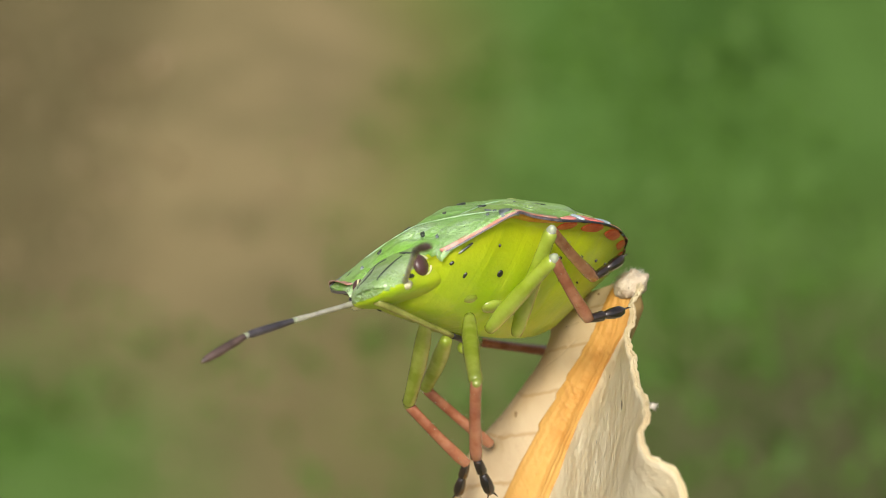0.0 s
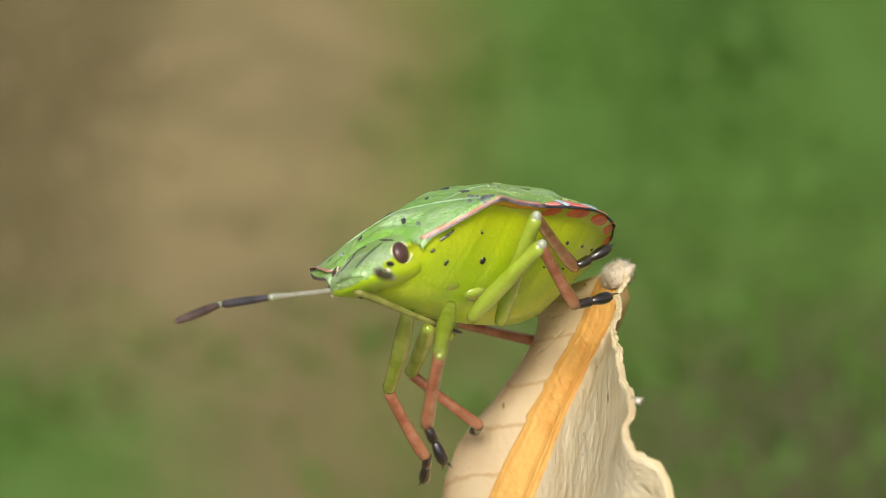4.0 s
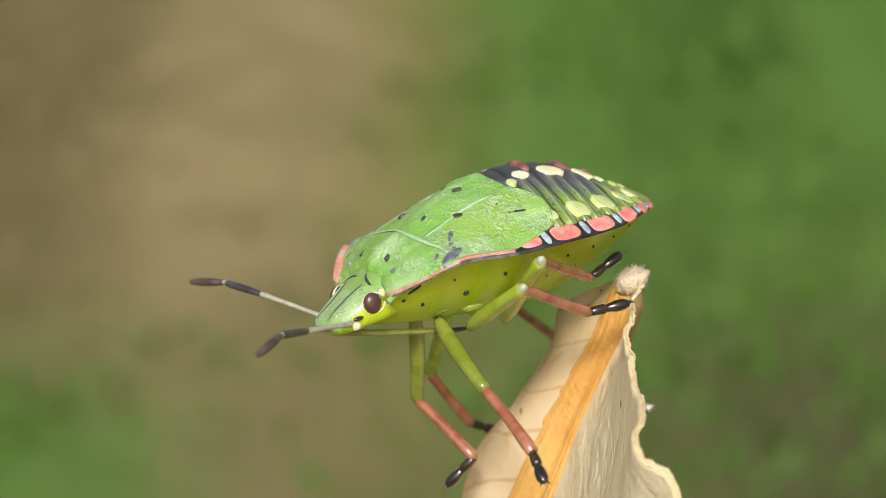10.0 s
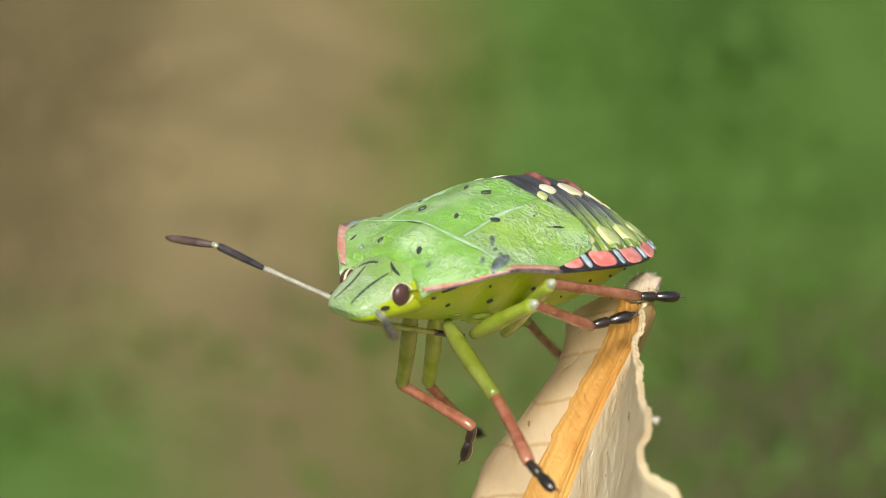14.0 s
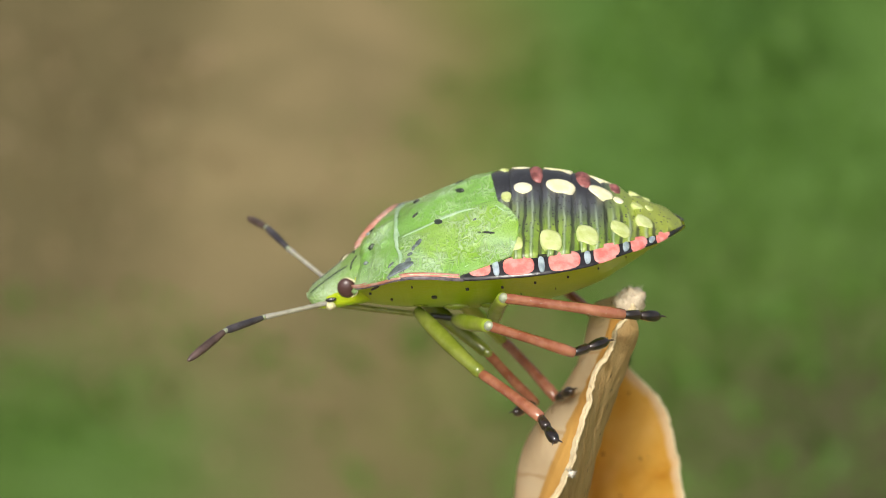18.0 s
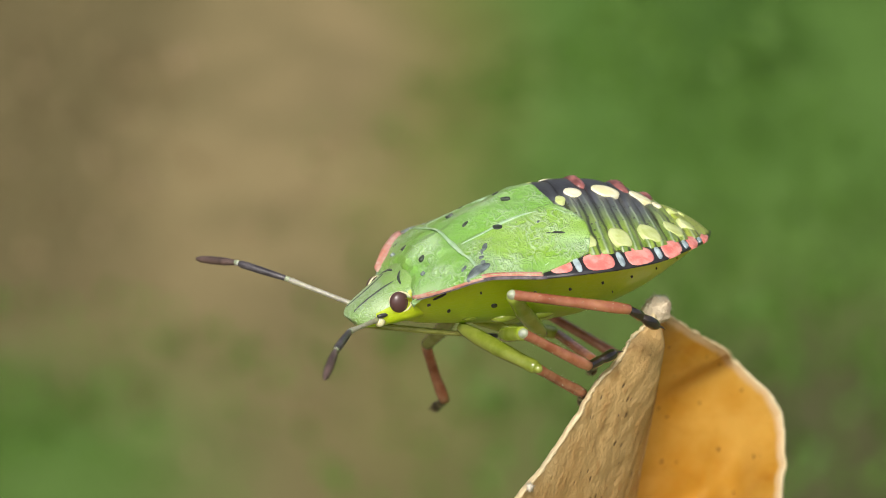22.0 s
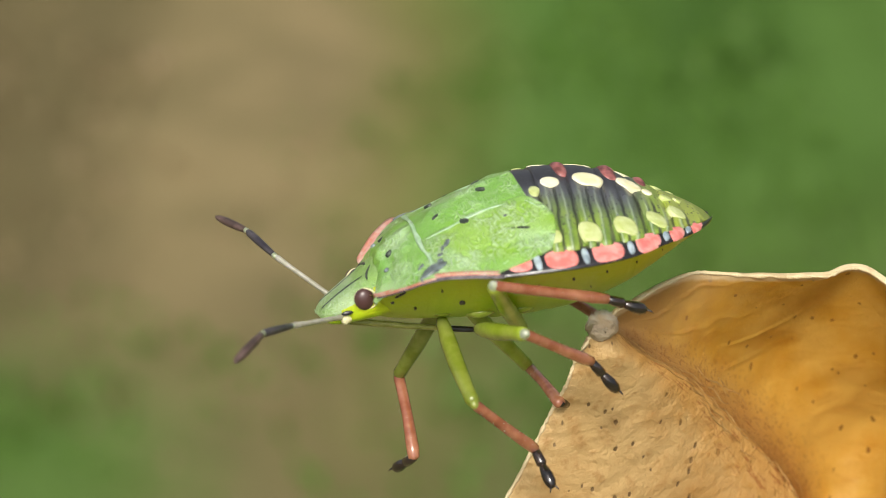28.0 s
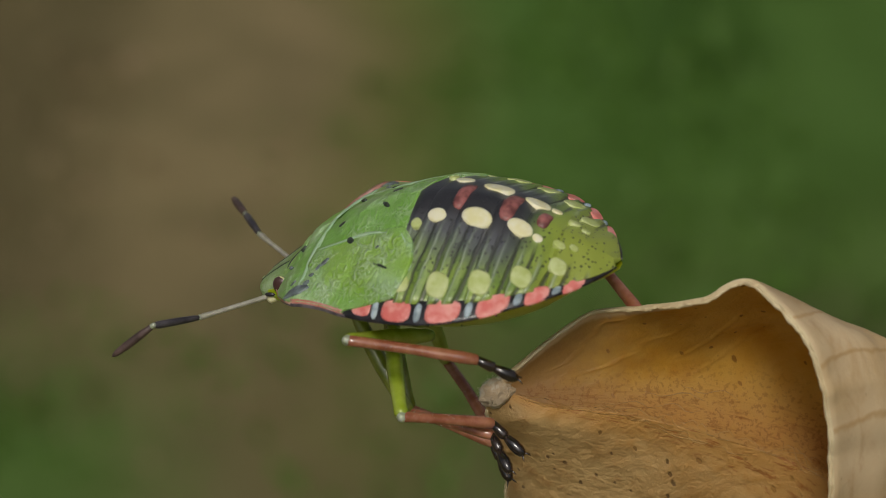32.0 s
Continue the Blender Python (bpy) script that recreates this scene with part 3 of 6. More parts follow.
            me = patch("pink_spot", (xc, 0.93), half, 0.056 + 0.012 * k, M_PINK, 0.042, on_rim, power=2.9, dome=0.012)
            part("pink_spot", me, bug, "salmon pink rim spot")

            def below_rim(x, q, off):
                w = half_width(x)
                r = 0.955 - q
                z = under_z(x, r)
                return (x, side * r * w, z - off)

            if k < 5:
                me = patch("red_spot", (xc, 0.02), half, 0.055, M_RED_UNDER, 0.03, below_rim, power=2.6, dome=0.01)
                part("underside_spot", me, bug, "orange-red spot under the rim")
        for x in joints[:6]:
            def on_joint(a, q, off):
                w = half_width(a)
                p = top_point(a, w * min(q, 0.998), off)
                return (p[0], side * p[1], p[2])

            part("rim_joint", patch("rim_joint", (x, 0.935), 0.085, 0.06, M_SLATE, 0.06, on_joint, dome=0.03, power=2.4), bug, "grey joint between rim spots")

    # pale spots of the back
    for side in (1, -1):
        def mirrored(x, y, off):
            p = top_point(x, y, off)
            return (p[0], side * p[1], p[2])

        for x, y, rx, ry, mat in ((-1.4, 0.84, 0.24, 0.2, M_CREAM), (-2.36, 0.68, 0.38, 0.27, M_CREAM), (-3.36, 0.56, 0.3, 0.22, M_CREAM),
                                  (-3.78, 0.62, 0.12, 0.1, M_CREAM), (-0.95, 1.12, 0.13, 0.14, M_LIME), (-4.25, 0.5, 0.14, 0.1, M_LIME),
                                  (-4.55, 0.38, 0.1, 0.08, M_LIME)):
            part("cream_spot", patch("cream_spot", (x, y), rx, ry, mat, 0.1, mirrored, dome=0.012), bug, "cream-white oval spot on the back")
        for x, y, rx, ry in ((-0.98, 2.62, 0.25, 0.2), (-1.93, 2.52, 0.27, 0.3), (-2.87, 2.2, 0.27, 0.29), (-3.72, 1.72, 0.24, 0.26), (-4.38, 1.05, 0.2, 0.22)):
            part("lime_spot", patch("lime_spot", (x, y), rx, ry, M_LIME, 0.085, mirrored, power=2.6), bug, "yellow-green patch near the rim")

        # dark dots of the shield and wing pads
        dots = ((2.69, 0.68, 0.08, 0.055, 0.3, M_GREYDOT), (2.53, 1.86, 0.085, 0.06, 0.4, M_GREYDOT), (1.43, 0.6, 0.1, 0.055, 0.5, M_GREYDOT),
                (0.85, 1.33, 0.13, 0.075, -0.7, M_GREYDOT), (1.42, 1.84, 0.14, 0.06, 0.9, M_DUSK), (0.17, 2.12, 0.075, 0.055, 0.0, M_GREYDOT),
                (-0.35, 2.2, 0.24, 0.03, -0.35, M_GREYDOT), (0.22, 0.34, 0.13, 0.05, -0.6, M_GREYDOT))
        for x, y, rx, ry, turn, mat in dots:
            part("dark_dot", patch("dark_dot", (x, y), rx, ry, mat, 0.115, mirrored, turn, dome=0.006, edge=0.04), bug, "small blackish dot")
        part("shoulder_mark", patch("shoulder_mark", (1.92, 2.68), 0.36, 0.15, M_DUSK, 0.125, mirrored, 0.35, dome=0.01, edge=0.03, power=1.6), bug,
             "slate grey mark on the shoulder corner")

        for x, y, rx, ry, turn in ((2.14, 2.32, 0.09, 0.05, 0.6), (1.66, 2.2, 0.07, 0.045, 0.2), (1.56, 1.98, 0.1, 0.035, 1.2), (1.72, 2.44, 0.1, 0.06, 0.9),
                                   (2.86, 1.2, 0.05, 0.035, 0.0), (-0.1, 1.7, 0.05, 0.035, 0.4)):
            part("dark_fleck", patch("dark_fleck", (x, y), rx, ry, M_DUSK, 0.115, mirrored, turn, dome=0.006, edge=0.04, power=1.7), bug, "small dusky fleck")
        # pink rim of the shield and of the wing pad
        def shield_rim(u, v, lift):
            x = 3.3 - 1.36 * u
            w = half_width(x)
            q0 = 0.966 if side > 0 else 0.84
            q = q0 + (1.008 - q0) * v
            p = top_point(x, w * min(q, 1.0), lift + 0.085 - 0.02 * v * v)
            turned_up = -0.03 * v if side > 0 else 0.26 * v ** 1.4 * math.sin(math.pi * min(1.0, 0.1 + 0.95 * u)) ** 0.5
            return (p[0], side * (p[1] + w * max(0.0, q - 1.0)), p[2] + turned_up)

        me = sheet("shield_rim", shield_rim, 20, 4, M_PINK_EDGE, 0.04)
        if side < 0:
            me.flip_normals()
        part("shield_rim", me, bug, "pink rim of the thorax shield")

        def black_line(u, v, lift):
            x = 3.32 - 2.95 * u
            w = half_width(x)
            q = 1.009 + 0.005 * v
            return (x, side * w * q, top_z(x, 1.0) + 0.045 - 0.055 * v + lift)

        me = sheet("black_line", black_line, 30, 2, M_EDGE, 0.03)
        if side < 0:
            me.flip_normals()
        part("edge_line", me, bug, "thin purplish grey edge line")

        def under_line(u, v, lift):
            x = 3.1 - 3.5 * u
            r = 0.995 - 0.06 * v * math.sin(math.pi * min(1.0, 0.15 + u))
            return (x, side * r * half_width(x), under_z(x, r) - 0.03 - lift)

        me = sheet("under_line", under_line, 30, 2, M_ORANGE_LINE, 0.02)
        if side > 0:
            me.flip_normals()
        part("edge_stripe", me, bug, "orange-yellow stripe under the edge")

        def wing_rim(u, v, lift):
            x = 1.95 - 1.5 * u
            w = half_width(x)
            q = 0.972 + 0.033 * v
            p = top_point(x, w * min(q, 1.0), lift + 0.10 - 0.03 * v)
            return (p[0], side * (p[1] + w * max(0.0, q - 1.0)), p[2])

        me = sheet("wing_rim", wing_rim, 18, 3, M_PINK_EDGE, 0.04)
        if side < 0:
            me.flip_normals()
        part("wing_rim", me, bug, "pink outer edge of the wing pad")

        # raised ridges of the thorax: back edge of the shield, inner and rear edge of the wing pad
        for pts, rad, label in ((((1.98, 0.0), (1.97, 1.0), (1.92, 2.0), (1.86, 2.85)), 0.036, "pale ridge at the back edge of the shield"),
                                (((1.9, 1.3), (1.2, 1.28), (0.4, 1.22), (-0.2, 1.3), (-0.66, 1.42)), 0.028, "pale seam along the wing pad"),
                                (((-0.66, 1.36), (-0.95, 1.75), (-1.12, 2.15), (-1.0, 2.45), (-0.45, 2.72), (0.3, 2.95)), 0.022, "pale rear edge of the wing pad")):
            rings = []
            for i in range(25):
                s = i / 24 * (len(pts) - 1)
                x = lerp_table(list(enumerate([p[0] for p in pts])), s)
                y = lerp_table(list(enumerate([p[1] for p in pts])), s)
                x += 0.05 * noise.noise(Vector((y * 1.7, 4.0, x)))
                c = Vector(top_point(x, y, 0.085))
                d = Vector(top_point(lerp_table(list(enumerate([p[0] for p in pts])), min(s + 0.1, len(pts) - 1)),
                                     lerp_table(list(enumerate([p[1] for p in pts])), min(s + 0.1, len(pts) - 1)), 0.085)) - c
                d = d if d.length > 1e-5 else Vector((1, 0, 0))
                side_way = d.cross(Vector((0, 0, 1))).normalized()
                up_way = side_way.cross(d).normalized()
                w = rad * (0.35 + 0.65 * math.sin(math.pi * (0.08 + 0.84 * i / 24))) * (0.85 + 0.6 * noise.noise(Vector((x * 2.0, y * 2.0, rad * 90))))
                ring = [c + side_way * w * 2.6 * math.cos(a) + up_way * w * (0.8 * math.sin(a) - 0.25) for a in (2 * math.pi * j / 8 for j in range(8))]
                rings.append([(p.x, side * p.y, p.z) for p in ring])
            v, f = loft(rings)
            if side < 0:
                f = [tuple(reversed(q)) for q in f]
            part("ridge", mesh_of("ridge", v, f, M_SEAM), bug, label)

        # black dots of the underside
        def on_belly(x, r, off):
            p = under_point(x, r, off)
            return (p[0], side * p[1], p[2])

        for x, r, s in ((2.37, 0.52, 0.065), (1.25, 0.55, 0.075), (0.35, 0.7, 0.045), (-0.55, 0.7, 0.035), (-1.4, 0.72, 0.035), (-2.25, 0.72, 0.035),
                        (-3.05, 0.72, 0.035), (-3.8, 0.72, 0.03), (2.9, 0.7, 0.035), (1.75, 0.72, 0.03), (-1.0, 0.55, 0.022), (-1.9, 0.55, 0.022)):
            part("belly_dot", patch("belly_dot", (x, r), s * (0.8 + 0.35 * math.sin(7 * x)), s / half_width(x), M_BLACK, 0.035, on_belly, dome=0.01), bug, "small black dot on the flank")

        part("flank_dash", patch("flank_dash", (2.72, 0.8), 0.13, 0.012, M_BLACK, 0.03, on_belly, -0.16, dome=0.008), bug, "fine black dash behind the eye")

    # reddish scent gland marks along the middle of the back
    for x, y, rx, ry in ((-1.79, 0.0, 0.17, 0.55), (-2.97, 0.0, 0.19, 0.56), (-3.75, 0.0, 0.14, 0.3)):
        part("gland_mark", patch("gland_mark", (x, y), rx, ry, M_GLAND, 0.06, power=3.0, dome=0.09), bug, "raised dusky red mark on the back")

    # head: blunt, sloping down, flatter on top
    rings = []
    for i in range(23):
        s = i / 22
        x = 2.85 + 1.84 * s
        w = (1.14 - 0.5 * s) * math.sqrt(max(0.0, 1 - max(0.0, (s - 0.66) / 0.342) ** 2.4)) + 0.02
        top = 0.44 - 1.08 * s ** 1.05
        low = -0.95 - 0.14 * s + 0.22 * s ** 6
        mid = 0.35 * top + 0.65 * low if s < 0.97 else (top + low) / 2
        if s > 0.85:
            k = (s - 0.85) / 0.15
            top, low = top - 0.10 * k * k, low + 0.22 * k * k
            mid = (mid + (top + low) / 2) / 2
        row = []
        for j in range(28):
            a = 2 * math.pi * j / 28
            ca, sa = math.cos(a), math.sin(a)
            y = w * math.copysign(abs(ca) ** 0.7, ca)
            z = mid + (top - mid) * sa ** 0.6 if sa >= 0 else mid + (mid - low) * -(abs(sa) ** 0.9)
            row.append((x, y, z))
        rings.append(row)
    v, f = loft(rings)
    slots = []
    for q in f:
        c = sum((Vector(v[i]) for i in q), Vector()) / len(q)
        s = max(0.0, (c.x - 2.85) / 1.84)
        slots.append(0 if c.z > 0.44 - 1.08 * s ** 1.05 - 0.38 else 1)
    head = part("head", mesh_of("head", v, f, [M_HEAD, M_BELLY], slots), bug, "pale green head sloping forward")

    def head_top(x, y, off):
        s = max(0.0, (x - 2.85) / 1.84)
        w = 1.14 - 0.5 * s
        top = 0.44 - 1.08 * s ** 1.05
        low = -0.95 - 0.14 * s
        mid = 0.35 * top + 0.65 * low
        q = min(0.999, abs(y) / w) ** (1 / 0.7)
        return (x, y, mid + (top - mid) * (1 - q * q) ** 0.3 + off)

    for side in (1, -1):
        part("head_stripe", patch("head_stripe", (3.98, side * 0.3), 0.56, 0.034, M_GREYDOT, 0.012, head_top, -side * 0.12, bend=side * 0.08, dome=0.004), head,
             "fine dark line on the head")
        part("head_arc", patch("head_arc", (3.32, side * 0.45), 0.3, 0.035, M_GREYDOT, 0.015, head_top, side * 1.25, bend=0.06, dome=0.004), head,
             "fine dark arc between the eyes")
        part("eye", ball("eye", (3.52, side * 0.96, -0.34), (0.25, 0.16, 0.275), M_EYE), head, "dark brown bulging eye")
        ring = []
        for i in range(25):
            a = 2 * math.pi * i / 24
            ring.append([(3.48 + (0.258 + 0.026 * math.cos(b)) * math.cos(a), side * (0.955 + 0.03 * math.sin(b) - 0.1 * math.cos(a)), -0.34 + (0.258 + 0.024 * math.cos(b)) * math.sin(a))
                         for b in (2 * math.pi * j / 8 for j in range(8))])
        v, f = loft(ring, cap=False)
        part("eye_ring", mesh_of("eye_ring", v, f, M_CREAMRING), head, "cream ring round the eye")
        part("cheek_mark", ball("cheek_mark", (3.98, side * 0.93, -0.62), (0.15, 0.05, 0.06), M_BLACK, 12, 8), head, "black cheek mark")
        v, f = rod([(0.0, 0.05), (0.03, 0.11), (0.2, 0.13), (0.34, 0.1), (0.38, 0.04)], 12)
        q = Vector((0.55, side * 0.75, -0.1)).to_track_quat("Z", "Y")
        v = [tuple(q @ Vector(p) + Vector((3.88, side * 0.62, -0.78))) for p in v]
        part("antenna_socket", mesh_of("antenna_socket", v, f, M_CREAMRING), head, "pale socket of the antenna")

    # beak folded back under the body
    path = [(4.3, -0.98), (3.7, -1.16), (3.0, -1.36), (2.2, -1.58), (1.5, -1.76), (0.95, -1.9), (0.45, -1.98)]
    for n0, n1, mat, label in ((0, 5, M_BEAK, "olive beak folded under the body"), (5, 7, M_BLACK, "black tip of the beak")):
        pts = path[n0:n1] if n0 == 0 else path[4:]
        rings = []
        for i in range(13):
            s = i / 12 * (len(pts) - 1)
            a = min(int(s), len(pts) - 2)
            x = pts[a][0] + (pts[a + 1][0] - pts[a][0]) * (s - a)
            z = pts[a][1] + (pts[a + 1][1] - pts[a][1]) * (s - a)
            r = 0.10 - 0.03 * i / 12 if n0 == 0 else 0.08 - 0.05 * (i / 12) ** 3
            rings.append([(x, r * math.cos(b), z + r * math.sin(b)) for b in (2 * math.pi * j / 10 for j in range(10))])
        v, f = loft(rings)
        part("beak" if n0 == 0 else "beak_tip", mesh_of("beak", v, f, mat), bug, label)
    return bug


LEG_LENGTHS = {"1": (2.7, 2.3, 1.15), "2": (2.9, 2.4, 1.1), "3": (3.3, 3.15, 1.15)}
COXA = {"1": (1.65, 0.75, -1.5), "2": (0.75, 0.8, -1.7), "3": (-0.2, 0.9, -1.75)}
LEG_NAME = {"1": "front", "2": "middle", "3": "hind"}


def leg(bug, key):
    """Upper leg, shin and foot; each one's origin is its upper joint, its length runs along z."""
    side = 1 if key[0] == "L" else -1
    lf, lt, lq = LEG_LENGTHS[key[1]]
    cx, cy, cz = COXA[key[1]]
    part("coxa", ball("coxa", (cx - 0.05, side * cy, cz + 0.5), (0.42, 0.32, 0.18), M_FEMUR_PALE, 16, 10), bug, "green leg base")
    what = LEG_NAME[key[1]]
    # the upper leg's origin is the knee; it runs back to the body
    v, f = rod([(-0.02, 0.05), (0.02, 0.14), (0.12, 0.18), (0.4, 0.175), (lf * 0.5, 0.21), (lf * 0.8, 0.21), (lf, 0.17), (lf + 0.2, 0.14), (lf + 0.25, 0.06)], 16, (0.05, 0))
    femur = part("femur", mesh_of("femur", v, f, M_FEMUR if key[1] == "1" else M_FEMUR_PALE), bug, "translucent green upper part of a " + what + " leg")
    part("knee", ball("knee", (0, 0, 0.04), (0.135, 0.135, 0.19), M_KNEE if key[1] != "1" else M_FEMUR, 14, 10), femur, "milky knee joint")
    v, f = rod([(-0.1, 0.05), (-0.05, 0.12), (0.12, 0.15), (0.35, 0.145), (lt * 0.5, 0.145), (lt * 0.88, 0.17), (lt, 0.15), (lt + 0.06, 0.05)], 14, (0.04, 0), 0.9)
    tibia = part("tibia", mesh_of("tibia", v, f, M_TIBIA), bug, "reddish brown shin of a " + what + " leg")
    # short bristles along the shin
    hv, hf = [], []
    rnd = random.Random(len(what) * 3 + (side > 0))
    for _ in range(26):
        z, a = 0.2 + rnd.random() * (lt - 0.3), rnd.random() * 6.28
        ln = 0.04 + 0.04 * rnd.random()
        c, s = math.cos(a), math.sin(a)
        b = len(hv)
        hv += [(0.14 * c - 0.004 * s, 0.14 * s + 0.004 * c, z), (0.14 * c + 0.004 * s, 0.14 * s - 0.004 * c, z), (0.14 * c, 0.14 * s, z + 0.008), ((0.14 + ln) * c, (0.14 + ln) * s, z + ln * 0.7)]
        hf += [(b, b + 1, b + 3), (b + 1, b + 2, b + 3), (b + 2, b, b + 3)]
    tagged(part("bristles", mesh_of("bristles", hv, hf, M_KNEE), tibia, "fine pale bristles"), kind="stuff")
    # foot: two swollen joints and a pair of claws
    v, f = rod([(-0.04, 0.03), (0.0, 0.1), (0.2, 0.125), (0.42, 0.135), (0.5, 0.08)], 12)
    v2, f2 = rod([(0.44, 0.04), (0.52, 0.105), (0.75, 0.15), (0.95, 0.15), (1.08, 0.1), (1.13, 0.03)], 12)
    f += [tuple(i + len(v) for i in q) for q in f2]
    v += v2
    foot = part("tarsus", mesh_of("tarsus", v, f, M_TARSUS), bug, "glossy black jointed foot")
    for q in (1, -1):
        cv, cf = rod([(0.0, 0.03), (0.08, 0.028), (0.16, 0.018), (0.22, 0.004)], 8, (0, 0.03))
        tilt = Euler((0, q * 0.5, 0)).to_matrix()
        cv = [tuple(tilt @ Vector(p) + Vector((q * 0.03, 0, 1.05))) for p in cv]
        part("claw", mesh_of("claw", cv, cf, M_TARSUS), foot, "tiny brown claw")
    return femur, tibia, foot


def antenna(bug, key):
    pieces = []
    for name, ln, prof, mat, label in (
            ("antenna_base", 2.05, [(0.0, 0.05), (0.1, 0.075), (0.5, 0.062), (1.5, 0.06), (1.95, 0.08), (2.05, 0.05)], M_ANT_PALE, "pale grey lower joint of the antenna"),
            ("antenna_middle", 1.45, [(0.0, 0.04), (0.06, 0.07), (0.3, 0.085), (0.8, 0.1), (1.3, 0.1), (1.42, 0.06), (1.45, 0.03)], M_ANT_DARK, "blackish middle joint of the antenna"),
            ("antenna_tip", 1.4, [(0.0, 0.04), (0.06, 0.075), (0.4, 0.105), (0.9, 0.11), (1.25, 0.085), (1.38, 0.045), (1.42, 0.01)], M_ANT_TIP, "brown last joint of the antenna")):
        v, f = rod(prof, 12)
        pieces.append(part(name, mesh_of(name, v, f, mat), bug, label))
    v, f = rod([(-0.09, 0.03), (-0.05, 0.07), (0.05, 0.075), (0.1, 0.03)], 10)
    part("antenna_band", mesh_of("antenna_band", v, f, M_KNEE), pieces[1], "pale band at the joint")
    part("antenna_band", mesh_of("antenna_band", v, f, M_KNEE), pieces[2], "pale band at the joint")
    return pieces


BUG = shield_bug()
LEGS = {k: leg(BUG, k) for k in ("L1", "L2", "L3", "R1", "R2", "R3")}
ANTENNAE = {k: antenna(BUG, k) for k in ("aL", "aR")}


# ---- the dry folded leaf: origin at its tip, millimetres; two halves that meet in a crease ----
# each line runs from the tip to the stalk in ten stations
CREASE = ((0, 0.3, -0.1), (-0.4, 1.22, -0.92), (-1.12, 2.42, -1.75), (-1.8, 3.35, -2.6), (-2.45, 4.25, -3.55), (-3.2, 5.4, -4.8),
          (-3.7, 6.2, -6.2), (-3.9, 6.0, -8.7), (-3.3, 4.6, -12), (-2.6, 3.4, -17))
WAVY_MARGIN = ((0, 0.55, 0.2), (-1.3, 2.6, 0.85), (-1.2, 4.3, 0.78), (-1.0, 6.0, 0.72), (-1.36, 7.14, 0.82), (-0.55, 8.3, -0.1),
               (-0.33, 8.55, -1.3), (-0.2, 8.2, -3.2), (-0.3, 7.0, -6.5), (-1.5, 4.6, -15))
FREE_MARGIN = ((0.2, -0.2, -0.45), (-0.15, -0.5, -1.0), (-0.5, -0.7, -1.7), (-0.8, -1.1, -2.5), (-1.1, -1.55, -3.5), (-1.25, -2.2, -4.7),
               (-1.6, -3.0, -5.9), (-2.0, -3.6, -7.3), (-1.5, -3.6, -9.0), (-1.5, -1, -16))
HOLLOW = (0, 0.4, 1.0, 1.65, 2.05, 2.7, 3.1, 2.9, 2.0, 1.0)      # how deep the hollow half bows
BULGE = (0, 0, 0, 0, 0.3, 1.0, 1.5, 1.6, 1.1, 0.3)               # how far it curls round at its outer side
SAG = (0, 0, 0, 0, 0.15, 0.5, 0.5, 0.3, 0, 0)


def along_line(line, s):
    return Vector([lerp_table(list(enumerate(p[i] for p in line)), s) for i in range(3)])


def station(values, s):
    return lerp_table(list(enumerate(values)), s)


def vein_profile(s, u):
    """Raised side veins of the hollow half, that leave the crease and bend towards the margin."""
    q = 0.95 * (s - 3.1 * u ** 0.9 + 0.7 * u * u) + 0.75 * noise.noise(Vector((u * 2.1, s * 0.6, 3.0))) + 0.12 * noise.noise(Vector((u * 9.0, s * 2.5, 5.0)))
    d = abs(q - math.floor(q) - 0.5)
    return math.exp(-(d / 0.05) ** 2) * max(0.0, 0.5 + 1.1 * noise.noise(Vector((u * 3.0, s * 1.1, 8.0))))


def bowl_point(s, u):
    """The hollow half: u 0 at the crease, 1 at the wavy margin."""
    k, m = along_line(CREASE, s), along_line(WAVY_MARGIN, s)
    broad = max(0.0, min(1.0, (s - 3) / 3))
    f = math.sin(math.pi * u ** 0.75) * (1 - broad) + broad * max(0.0, math.sin(math.pi * u ** 0.9)) ** 0.7
    p = k.lerp(m, u) + Vector((-station(HOLLOW, s) * f, station(BULGE, s) * math.sin(math.pi * u ** 1.8), -station(SAG, s) * math.sin(math.pi * u)))
    soft = math.sin(math.pi * u) * min(1.0, s * 0.6)
    p.x += soft * (0.06 * vein_profile(s, u) + 0.18 * noise.noise(Vector((0.0, p.y * 0.45, p.z * 0.55))) + 0.06 * noise.noise(Vector((5.0, p.y * 1.6, p.z * 1.6))))
    ripple = max(0.0, u - 0.8) / 0.2
    p.z += 0.05 * ripple * noise.noise(Vector((s * 2.3, 0.0, 7.0)))
    rib = math.sin(u * 58.0 + 2.0 * noise.noise(Vector((s * 1.2, 1.0, 0.0)))) * max(0.0, min(1.0, (s - 4.6) * 1.2)) * max(0.0, min(1.0, (u - 0.62) * 5.0))
    p += Vector((-0.02, 0.035, 0.0)) * rib
    p += Vector((0.07, 0.07, 0.0)) * (ripple * 1.2 * noise.noise(Vector((s * 3.7, 9.0, 0.0))) * max(0.0, min(1.0, s - 4.2)))
    return p


